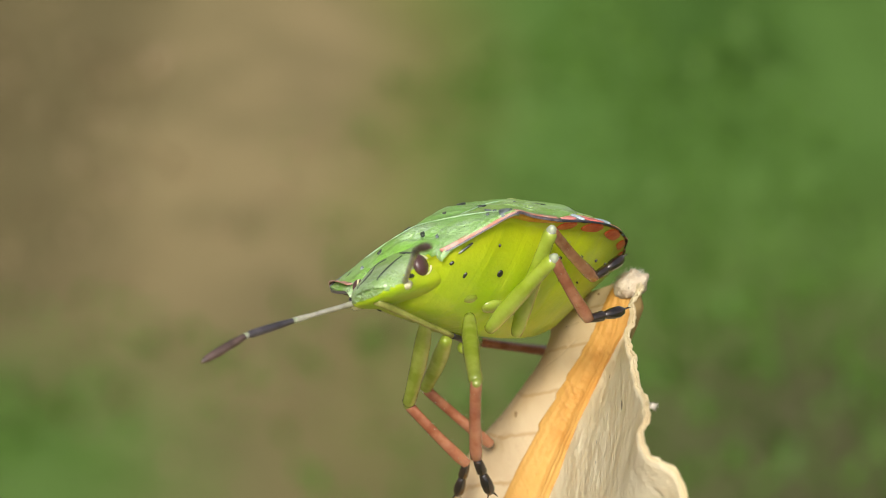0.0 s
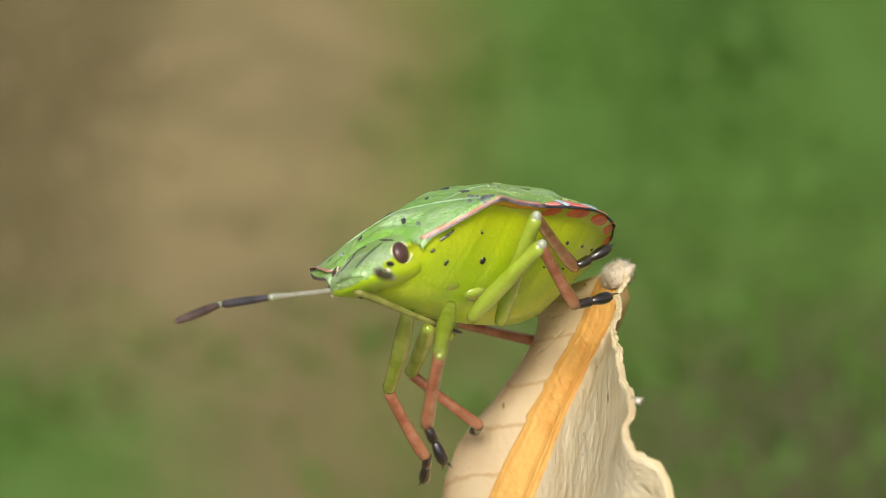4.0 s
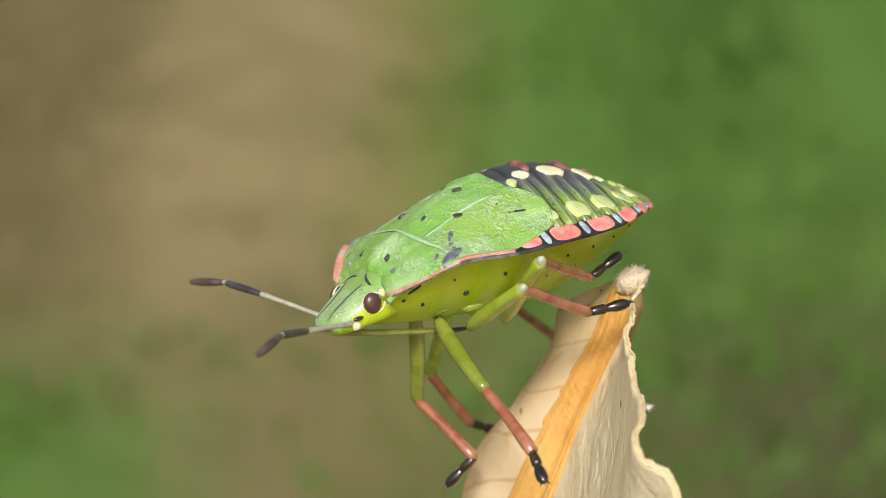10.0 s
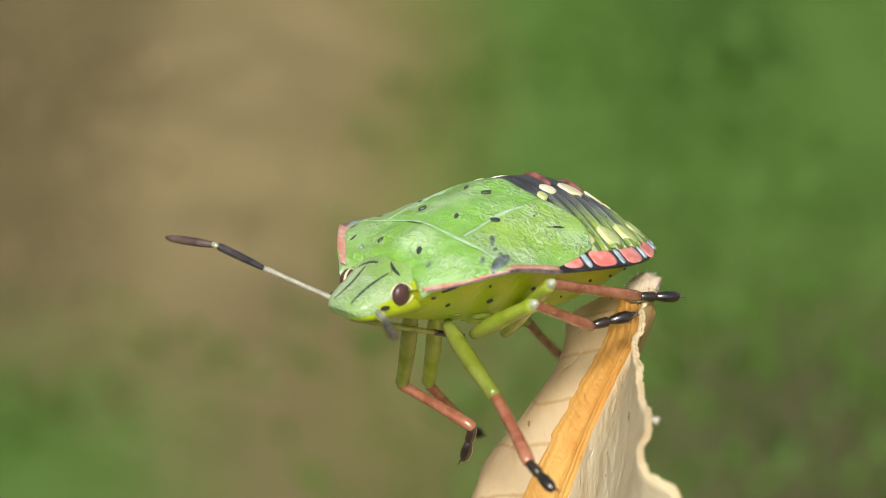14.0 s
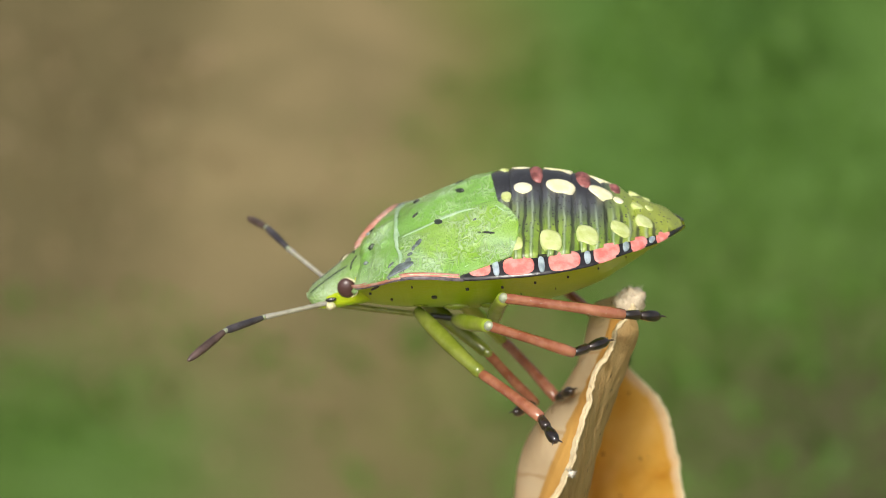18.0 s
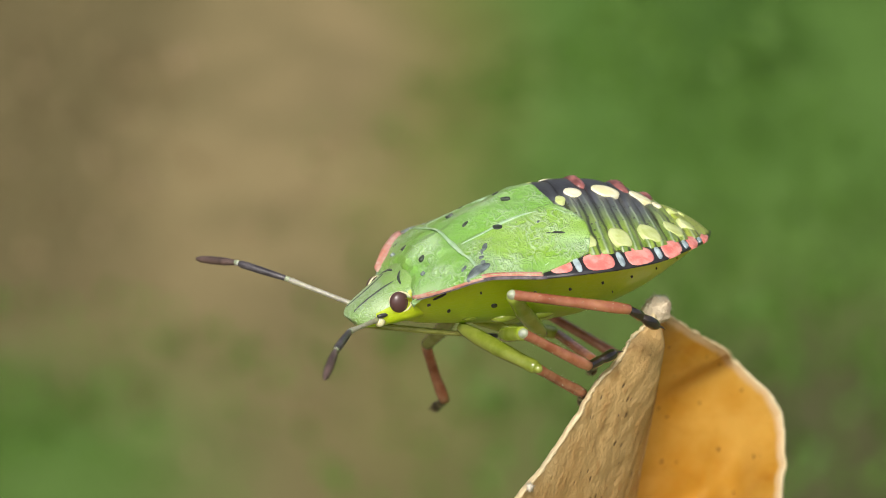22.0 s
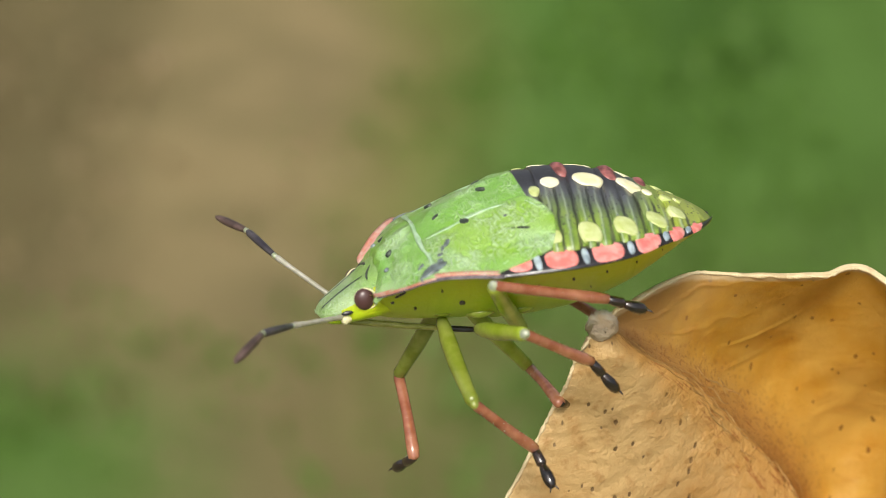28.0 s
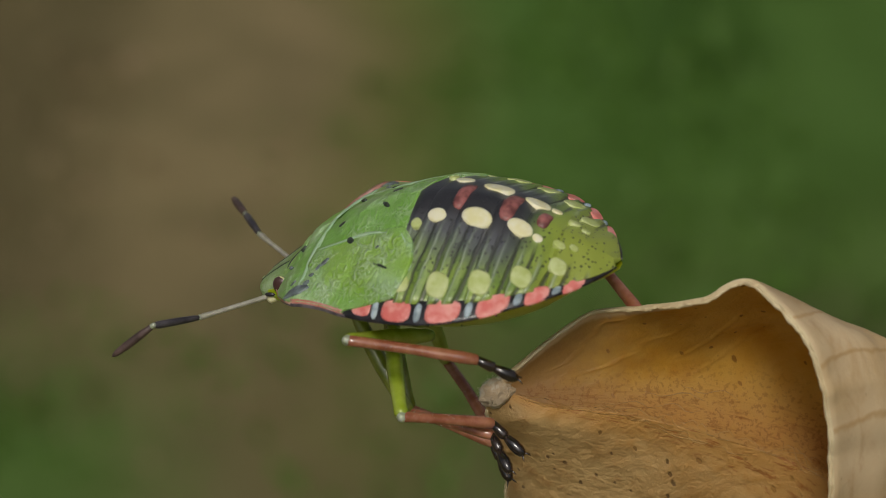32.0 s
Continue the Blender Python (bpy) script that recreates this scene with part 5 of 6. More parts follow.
def motions():
    bug_rows = [
        (0, 0.717, 58.725, -26.791, 33.959, -22.34, -129.855),
        (0.5, 0.705, 58.954, -26.816, 33.889, -21.818, -129.72),
        (1, 0.688, 58.734, -26.653, 33.794, -21.602, -130.346),
        (1.5, 0.588, 58.341, -26.487, 33.884, -21.558, -130.325),
        (2, 0.555, 58.552, -26.568, 33.778, -21.708, -130.62),
        (2.5, 0.491, 58.137, -26.393, 33.566, -21.422, -130.37),
        (4.5, 0.269, 57.736, -25.927, 33.217, -21.34, -130.136),
        (5, 0.447, 59.332, -26.274, 28.985, -13.543, -133.732),
        (5.5, 0.424, 59.121, -26.124, 25.185, -8.79, -134.423),
        (6, 0.45, 59.31, -26.086, 18.474, 4.982, -135.08),
        (6.5, 0.423, 58.648, -25.778, 14.795, 8.073, -130.847),
        (7, 0.438, 58.447, -25.682, 16.489, 7.417, -133.465),
        (7.5, 0.471, 58.335, -25.605, 18.318, 5.828, -138.386),
        (8, 0.479, 58.509, -25.766, 18.66, 4.759, -138.448),
        (8.5, 0.547, 58.738, -25.95, 19.125, 3.734, -140.929),
        (9, 0.595, 58.762, -26.046, 19.305, 3.029, -143.318),
        (9.5, 0.646, 59.235, -26.4, 20.051, 1.729, -145.208),
        (10, 0.728, 59.672, -26.596, 17.24, 3.64, -149.163),
        (10.5, 0.736, 59.543, -26.643, 14.513, 2.886, -150.501),
        (11, 0.716, 58.859, -26.458, 12.052, -0.315, -148.738),
        (11.5, 0.589, 58.099, -26.214, 7.285, -5.537, -136.752),
        (12, 0.643, 58.135, -26.371, 7.112, -6.337, -136.511),
        (12.5, 0.746, 58.217, -26.414, 6.968, -6.942, -137.068),
        (13, 0.772, 57.501, -25.997, 7.296, -7.281, -137.27),
        (13.5, 0.872, 57.909, -26.073, 7.387, -9.446, -137.472),
        (14, 0.94, 57.433, -25.752, 7.457, -9.377, -138.09),
        (14.5, 0.998, 56.493, -25.209, 8.359, -7.924, -140.081),
        (16.5, 1.399, 58.248, -25.588, 6.388, 3.411, -166.553),
        (17, 1.187, 58.201, -25.612, 4.766, 4.511, -167.242),
        (17.5, 0.495, 60.152, -26.385, 0.908, 6.927, -179.196),
        (18, -0.305, 60.750, -26.961, 5.502, 8.010, -177.992),
        (18.5, 0.009, 59.701, -26.655, 5.206, 6.089, -172.794),
        (19, 0.435, 57.590, -25.826, 4.230, 2.715, -163.687),
        (19.5, 0.627, 58.134, -26.153, 5.684, 1.608, -160.32),
        (20, 0.816, 58.886, -26.467, 5.276, 2.563, -161.615),
        (20.5, 0.942, 59.299, -26.586, 4.142, 1.176, -162.832),
        (21, 1.215, 60.019, -26.821, 3.774, 1.251, -164.258),
        (21.5, 1.261, 60.44, -27.09, 8.394, -0.464, -160.77),
        (22, 1.254, 59.31, -26.682, 11.592, 1.273, -159.31),
        (22.5, 1.17, 59.427, -26.659, 10.001, -1.67, -155.303),
        (23, 1.286, 60.702, -27.39, 18.253, -2.592, -152.474),
        (23.5, 1.474, 59.917, -27.098, 20.481, -4.157, -147.692),
        (24, 2.185, 59.421, -27.174, 25.699, -5.588, -142.926),
        (24.5, 2.141, 57.803, -26.632, 24.525, -7.275, -138.337),
        (25, 2.092, 56.879, -26.401, 23.624, -6.683, -139.491),
        (25.5, 2.119, 57.13, -26.606, 22.259, -3.859, -143.901),
        (27.5, 1.127, 56.537, -25.656, 17.917, 5.717, -159.461),
        (28, 1.348, 56.93, -25.378, 9.649, 6.681, -169.573),
        (28.5, 1.522, 57.047, -25.142, 1.173, 9.898, 175.772),
        (29, 0.525, 55.826, -24.8, -0.901, 13.133, 174.345),
        (29.5, 0.392, 55.293, -24.763, -6.31, 15.839, 167.505),
        (30, 0.392, 53.627, -24.275, -9.487, 18.373, 159.132),
        (30.5, -1.234, 53.500, -24.187, -11.901, 17.089, 150.998),
        (31, -1.371, 54.906, -24.842, -12.194, 15.342, 147.731),
        (31.5, -0.278, 55.750, -25.230, -6.111, 11.571, 153.326),
        (32, -0.054, 57.165, -25.665, -8.740, 10.378, 153.532)]
    leaf_rows = [
        (0, 4.916, 59.866, -27.445, -59.25, -0.67, 13.04),
        (0.5, 4.872, 59.852, -27.399, -59.15, -0.76, 13.04),
        (1, 4.829, 59.837, -27.351, -59.05, -0.86, 13.04),
        (1.5, 4.786, 59.811, -27.331, -58.94, -0.96, 13.05),
        (2, 4.743, 59.784, -27.312, -58.84, -1.06, 13.05),
        (2.5, 4.699, 59.775, -27.253, -58.74, -1.16, 13.05),
        (4.5, 4.521, 59.737, -27.018, -58.32, -1.55, 13.06),
        (5, 4.544, 59.768, -26.870, -58.22, -1.65, 13.06),
        (5.5, 4.550, 59.732, -26.734, -58.12, -1.75, 13.07),
        (6, 4.554, 59.698, -26.597, -58.01, -1.85, 13.07),
        (6.5, 4.612, 59.650, -26.543, -58.06, -1.92, 12.91),
        (7, 4.669, 59.603, -26.490, -58.11, -2.00, 12.75),
        (7.5, 4.698, 59.527, -26.503, -58.15, -2.07, 12.59),
        (8, 4.726, 59.449, -26.517, -58.20, -2.15, 12.43),
        (8.5, 4.739, 59.343, -26.596, -58.25, -2.22, 12.27),
        (9, 4.753, 59.236, -26.676, -58.30, -2.30, 12.12),
        (9.5, 4.848, 59.585, -27.026, -58.34, -2.37, 11.96),
        (10, 4.945, 59.933, -27.377, -58.39, -2.45, 11.80),
        (10.5, 4.949, 59.811, -27.427, -58.44, -2.52, 11.64),
        (11, 4.915, 59.237, -27.268, -58.48, -2.60, 11.48),
        (11.5, 4.842, 58.895, -27.199, -58.53, -2.67, 11.32),
        (12, 4.770, 58.555, -27.129, -58.58, -2.75, 11.16),
        (12.5, 4.824, 58.288, -27.014, -58.63, -2.82, 11.00),
        (13, 4.878, 58.023, -26.898, -58.67, -2.90, 10.84),
        (13.5, 4.952, 57.766, -26.682, -58.72, -2.97, 10.69),
        (14, 5.025, 57.507, -26.467, -58.77, -3.05, 10.53),
        (14.5, 5.093, 57.243, -26.242, -58.12, -3.62, 9.71),
        (16.5, 5.564, 58.645, -26.898, -49.49, -11.16, -1.08),
        (17, 5.367, 58.266, -26.776, -49.180, -12.540, -3.500),
        (17.5, 4.468, 59.619, -27.612, -47.980, -13.620, -5.310),
        (18, 3.678, 60.070, -28.015, -46.620, -12.720, -6.130),
        (18.5, 4.054, 59.109, -27.694, -45.770, -12.640, -10.880),
        (19, 4.180, 57.243, -26.906, -44.380, -14.670, -13.408),
        (19.5, 4.310, 57.501, -27.170, -43.55, -15.93, -16.45),
        (20, 4.497, 58.497, -27.695, -46.32, -18.30, -20.50),
        (20.5, 4.525, 58.951, -27.862, -44.87, -19.64, -21.20),
        (21, 4.686, 59.254, -28.040, -42.67, -20.28, -23.09),
        (21.5, 4.814, 59.545, -28.193, -42.01, -19.27, -24.78),
        (22, 4.910, 59.255, -27.898, -41.12, -18.20, -27.99),
        (22.5, 4.633, 59.505, -28.013, -37.59, -20.13, -30.69),
        (23, 4.490, 59.709, -28.338, -34.16, -21.07, -34.91),
        (23.5, 4.132, 59.746, -28.545, -30.24, -22.89, -37.96),
        (24, 4.831, 58.991, -28.401, -28.18, -21.94, -42.69),
        (24.5, 4.798, 58.200, -28.235, -23.61, -22.82, -47.52),
        (25, 4.909, 57.682, -28.106, -21.20, -22.44, -51.88),
        (25.5, 4.790, 56.888, -27.812, -17.35, -22.45, -57.75),
        (27.5, 3.669, 56.230, -26.985, -3.64, -18.76, -77.66),
        (28, 3.836, 56.561, -27.133, -0.22, -16.66, -83.88),
        (28.5, 3.884, 56.094, -26.964, 2.72, -13.69, -88.75),
        (29, 2.935, 54.835, -26.591, 6.87, -10.40, -91.80),
        (29.5, 2.854, 54.440, -26.730, 11.34, -8.09, -98.71),
        (30, 2.722, 52.843, -26.379, 15.70, -4.85, -102.66),
        (30.5, 0.823, 53.559, -27.119, 19.040, 1.070, -108.600),
        (31, 0.563, 55.363, -28.171, 20.630, 3.130, -112.490),
        (31.5, 1.548, 55.471, -28.554, 22.410, 3.520, -114.090),
        (32, 1.761, 56.456, -28.989, 23.320, 3.550, -115.880)]
    limbs = {}
    limbs["L1"] = [
        (0, 3.5, 1.74, -3.56, 2.34, 0.44, -5.06, 1.65, 0.14, -5.93),
        (2, 3.97, 1.67, -3.17, 2.9, 0.07, -4.44, 2.33, -0.06, -5.43),
        (4.5, 3.98, 1.8, -3.09, 2.93, 0.2, -4.36, 2.37, 0.07, -5.35),
        (5, 2.59, 3.17, -2.88, 1.82, 2.43, -4.61, 2.05, 3.6, -5.22),
        (6, 2.65, 3.07, -2.54, 3.05, 4.53, -4.15, 3.57, 5.51, -4.3),
        (7, 2.89, 3.22, -2.28, 2.46, 3.72, -4.32, 3.15, 4.71, -4.3),
        (9, 2.18, 2.85, -3, 2.71, 4.66, -4.2, 2.96, 5.52, -4.83),
        (10, 1.97, 3.01, -2.86, 2.01, 4.87, -4.19, 2.36, 5.82, -4.74),
        (11, 1.91, 3.08, -2.66, 1.93, 5.07, -3.75, 2.16, 6.1, -4.14),
        (12, 2.32, 3.07, -2.53, 3.23, 4.91, -3.39, 3.3, 5.88, -3.81),
        (13, 2.31, 3.03, -2.55, 3.05, 4.85, -3.52, 3.23, 5.81, -3.91),
        (14.5, 2.3, 3.1, -2.59, 2.95, 5.01, -3.58, 3.17, 6.04, -3.95),
        (16.5, 0.85, 2.99, -2.47, 0.04, 5.2, -2.67, -0.08, 6.28, -3.25),
        (17, 0.65, 2.9, -2.45, -0.35, 5.03, -2.76, -0.36, 6.16, -3.24),
        (18, 0.29, 2.72, -2.54, -1.2, 4.56, -3.31, -1.5, 5.78, -3.61),
        (19, 0.73, 2.85, -2.38, -0.56, 4.59, -3.16, -0.83, 3.68, -3.93),
        (20, 0.69, 2.78, -2.45, -0.33, 4.59, -3.43, -0.64, 3.69, -4.19),
        (21, 0.42, 2.65, -2.21, -0.92, 4.4, -2.87, -1.21, 3.49, -3.63),
        (22, 0.76, 3.08, -2.06, -0.82, 1.93, -3.28, -1.18, 1, -3.91),
        (23, 2.1, 3.23, -2.4, 0.83, 2.68, -4.26, 1.46, 3.62, -4.41),
        (23.5, 3.03, 3.21, -1.78, 2.29, 2.73, -3.92, 1.72, 2.08, -4.67),
        (24.5, 2.96, 2.77, -2.88, 1.84, 1.49, -4.53, 0.98, 1.22, -5.36),
        (25.5, 2.68, 3.02, -2.82, 1.54, 1.79, -4.35, 0.81, 1.37, -5.09),
        (27.5, 1.96, 3.01, -2.92, 0.69, 1.89, -4.46, 0.25, 2.04, -5.45),
        (28, 1.5, 3.01, -2.8, 0.11, 2.31, -4.46, -0.11, 3.12, -5.31),
        (29, 1.02, 2.76, -2.85, -0.52, 2.56, -4.57, -0.87, 3.52, -5.1),
        (30, 0.71, 1.99, -3.36, -0.47, 1.52, -5.33, -1, 2.49, -5.11),
        (31, 0.46, 1.83, -3.32, -1.7, 1.63, -4.09, -2.27, 2.29, -4.85),
        (32, 0.33, 1.72, -3.53, -2, 1.78, -4.06, -2.63, 2.58, -4.76)]
    limbs["R1"] = [
        (0, 0.58, -2.47, -2.82, -0.97, -2.22, -4.46, -1.41, -3.02, -5.13),
        (2, 0.66, -2.6, -2.73, -0.64, -2.78, -4.57, -1.17, -3.61, -5.13),
        (4.5, 0.55, -2.48, -2.76, -1.03, -2.94, -4.3, -1.65, -3.7, -4.87),
        (5, 0.63, -2.15, -3.22, -0.8, -1.54, -4.88, -0.23, -1.93, -5.83),
        (6, 1.52, -2.15, -3.69, 1.51, -0.51, -5.34, 1.86, -1.44, -5.87),
        (7, 1.63, -2.04, -3.8, 1.58, -0.28, -5.27, 1.96, -1.24, -5.79),
        (9, 1.37, -2.08, -3.72, 0.94, -0.55, -5.33, 2, -0.62, -5.71),
        (10, 1.54, -1.87, -3.85, 1.04, -0.22, -5.42, 1.73, -0.8, -6.07),
        (11, 1.27, -1.63, -3.88, 0.71, 0.09, -5.33, 1.33, -0.31, -6.16),
        (12, 1.27, -1.61, -3.89, -0.15, -0.39, -5.12, 0.66, 0.07, -5.83),
        (13, 0.81, -1.75, -3.6, 0.3, 0.35, -4.5, 0.21, -0.21, -5.47),
        (14.5, 0.91, -1.81, -3.65, 0.33, 0.32, -4.32, 0.21, -0.06, -5.39),
        (16.5, 0.66, -1.25, -3.71, -0.41, 0.36, -4.96, 0.04, 1.35, -5.36),
        (17, 0.59, -1.2, -3.66, -0.49, 0.34, -5.02, -0.07, 1.33, -5.47),
        (18, 0.13, 0.44, -2.86, -0.92, -0.29, -4.76, -0.34, 0.73, -4.57),
        (19, 2.52, -2.52, -3.41, 2.06, -2.3, -5.58, 2.68, -3.04, -6.17),
        (20, 0.54, -1.54, -3.56, -0.41, 0.29, -4.51, -0.74, 1.35, -4.79),
        (21, 0.49, -1.51, -3.51, -0.9, 0.03, -4.49, -0.99, 1.13, -4.88),
        (22, 1.64, -3.01, -2.73, 0.96, -3.99, -4.64, 0.97, -4.97, -5.18),
        (23, 1.17, -1.74, -3.81, -0.16, -0.82, -5.38, 0.24, -0.03, -6.14),
        (23.5, 1.2, -1.63, -3.84, -0.81, -1.67, -4.88, -0.09, -0.84, -5.28),
        (24.5, 1.17, -1.82, -3.77, -0.33, -1.66, -5.51, 0.27, -1.97, -6.43),
        (25.5, 1.09, -1.68, -3.8, -0.5, -1.66, -5.45, 0.52, -1.39, -5.92),
        (27.5, 1.61, -1.69, -3.96, 0.62, -0.9, -5.89, 1.75, -1.12, -5.82),
        (28, 2.67, -2.39, -3.51, 2.74, -0.96, -5.31, 3.21, -1.86, -5.84),
        (29, 1.32, 0.36, -3.92, 0.82, -0.55, -5.96, 0.47, 0.55, -6.09),
        (30, 1.53, 0.34, -4.2, 0.58, 0.08, -6.34, -0.02, 1.02, -6.18),
        (31, 1.48, 0.64, -4.09, 0.14, -0.21, -5.72, -0.54, 0.45, -6.41),
        (32, 1.08, 0.51, -4.26, -0.81, 0.03, -5.54, -1.41, 0.67, -6.29)]
    limbs["R2"] = [
        (0, -1.02, -2.96, -2.21, -2.62, -2.48, -3.85, -4.67, -3.89, -3.47),
        (2, -1.00, -2.98, -2.19, -2.62, -2.42, -3.73, -4.40, -4.13, -3.70),
        (4.5, -1.08, -2.94, -2.15, -2.70, -2.41, -3.67, -4.52, -4.11, -3.65),
        (5, -0.65, -3.01, -2.91, -1.96, -2.38, -4.51, -3.99, -3.80, -4.35),
        (6, 0.68, -2.99, -3.89, 0.70, -1.37, -5.59, 1.10, -2.31, -6.18),
        (7, 0.79, -2.86, -4.08, 0.77, -1.11, -5.60, 1.20, -2.09, -6.17),
        (9, 0.62, -3.02, -3.84, 0.22, -1.50, -5.50, 1.33, -1.59, -5.95),
        (10, 0.45, -3.04, -3.57, -1.19, -3.91, -6.07, -1.78, -4.07, -6.10),
        (11, 0.16, -2.79, -3.77, -1.77, -3.38, -6.18, -2.16, -3.54, -6.20),
        (12, -0.46, -2.25, -3.90, -2.91, -2.51, -6.18, -3.07, -2.79, -6.23),
        (13, -0.40, -2.26, -3.93, -2.99, -2.65, -6.13, -3.24, -2.84, -6.16),
        (14.5, -0.51, -2.28, -3.84, -3.16, -3.00, -6.00, -3.46, -3.14, -6.04),
        (16.5, -0.64, -2.54, -3.54, -1.76, -0.99, -4.97, -1.62, 0.04, -4.60),
        (17, -0.60, -2.50, -3.60, -1.89, -1.12, -5.15, -1.73, -0.14, -4.65),
        (18, -0.24, -2.65, -3.72, -1.52, -1.10, -5.04, -1.96, -0.23, -4.53),
        (19, -1.49, -1.57, -3.13, -2.90, -2.28, -4.87, -2.58, -1.26, -4.48),
        (20, -1.59, -1.73, -2.78, -3.06, -2.58, -4.39, -2.73, -1.54, -4.06),
        (21, -1.71, -1.41, -2.69, -3.24, -2.18, -4.28, -2.88, -1.16, -3.91),
        (22, -1.67, -1.85, -2.72, -1.77, 0.50, -2.97, -2.03, -0.41, -3.55),
        (23, -1.72, -1.83, -2.51, -1.77, 0.45, -3.24, -1.45, 0.07, -4.22),
        (23.5, -1.72, -1.88, -2.50, -1.62, 0.41, -3.15, -1.88, -0.40, -3.86),
        (24.5, -1.53, -1.68, -3.05, -3.55, -2.30, -4.11, -2.74, -1.55, -4.25),
        (25.5, -0.90, -1.64, -3.91, -2.50, -1.89, -5.66, -1.90, -1.17, -5.08),
        (27.5, -0.83, -1.66, -3.86, -1.90, -3.44, -4.94, -1.66, -2.34, -4.73),
        (28, -0.70, -2.10, -3.86, -1.00, 0.24, -4.17, -1.55, -0.63, -4.55),
        (29, -0.52, -1.94, -4.08, -1.13, 0.36, -4.00, -1.36, -0.53, -4.60),
        (30, 1.47, -2.15, -4.29, 0.11, -0.87, -5.83, -0.75, -1.32, -5.32),
        (31, 2.13, -1.94, -4.15, 0.42, -0.84, -5.45, -0.63, -0.86, -5.12),
        (32, 1.22, -2.02, -4.41, -0.44, -0.48, -5.20, -1.42, -0.66, -4.74)]
    limbs["L2"] = [
        (0, 1.49, 3.45, -0.89, -0.47, 2.81, -2.18, -1.49, 3.29, -2.04),
        (2, 1.35, 3.47, -0.89, -0.58, 2.77, -2.19, -1.57, 3.32, -2.05),
        (4.5, 1.24, 3.43, -0.81, -0.71, 2.73, -2.1, -1.76, 3.22, -1.95),
        (5, 1.3, 3.46, -0.77, -0.56, 2.82, -2.16, -1.5, 3.42, -2.08),
        (6, 0.98, 3.43, -0.56, -0.89, 2.86, -1.94, -1.9, 3.18, -2.07),
        (7, 1.02, 3.37, -0.46, -0.94, 2.99, -1.81, -2, 3.08, -2.08),
        (9, 0.91, 3.38, -0.5, -1.1, 2.89, -1.73, -2.13, 3.28, -1.85),
        (10, 0.58, 3.42, -0.59, -1.41, 2.92, -1.83, -2.48, 3.15, -1.87),
        (11, 0.7, 3.44, -0.62, -1.44, 2.98, -1.61, -2.48, 3.25, -1.41),
        (12, 1.33, 3.31, -0.41, -0.9, 3.25, -1.29, -1.91, 3.56, -1.05),
        (13, 1.37, 3.29, -0.4, -0.87, 3.16, -1.28, -1.79, 3.72, -1.04),
        (14.5, 1.34, 3.31, -0.44, -0.88, 3.09, -1.36, -1.91, 3.44, -1.13),
        (16.5, 0.29, 3.46, -0.8, -1.81, 3.09, -1.87, -2.85, 2.77, -1.86),
        (17, 0.29, 3.44, -0.78, -1.87, 3.12, -1.79, -2.88, 2.72, -1.89),
        (18, -0.1, 3.41, -1.01, -2.11, 2.96, -2.2, -3.01, 2.37, -2.24),
        (19, 0.95, 3.47, -0.7, -1.16, 3.22, -1.85, -2.16, 2.78, -1.9),
        (20, 1.17, 3.5, -0.78, -0.89, 3.36, -2.02, -1.85, 2.84, -2.06),
        (21, 1.08, 3.54, -0.84, -1.01, 3.27, -1.96, -1.86, 2.64, -2.23),
        (22, 1.22, 3.55, -0.97, -0.68, 2.91, -2.31, -1.66, 2.39, -2.25),
        (23, 1.32, 3.57, -1.07, -0.64, 3.44, -2.46, -1.42, 3.35, -3.23),
        (23.5, 1.4, 3.57, -1.12, -0.13, 2.81, -2.82, -0.93, 2.54, -3.53),
        (24.5, 1.21, 3.47, -0.78, -0.62, 2.65, -2.13, -1.55, 2.75, -2.76),
        (25.5, 0.92, 3.5, -0.77, -0.94, 2.6, -2, -1.84, 2.75, -2.63),
        (27.5, 0.45, 3.57, -1.12, -1.19, 2.51, -2.53, -1.97, 2.37, -3.31),
        (28, 0.12, 3.52, -1.15, -1.54, 2.44, -2.49, -2.12, 2.31, -3.4),
        (29, -0.27, 3.44, -1.57, -1.84, 2.08, -2.76, -2.53, 2.12, -3.61),
        (30, -0.49, 3.32, -1.87, -2.02, 1.82, -3.02, -2.63, 1.55, -3.94),
        (31, -0.41, 3.33, -2.32, -2.07, 1.74, -3.12, -2.72, 1.74, -4.07),
        (32, -0.44, 3.26, -2.59, -1.99, 1.81, -3.67, -2.82, 2.06, -4.42)]
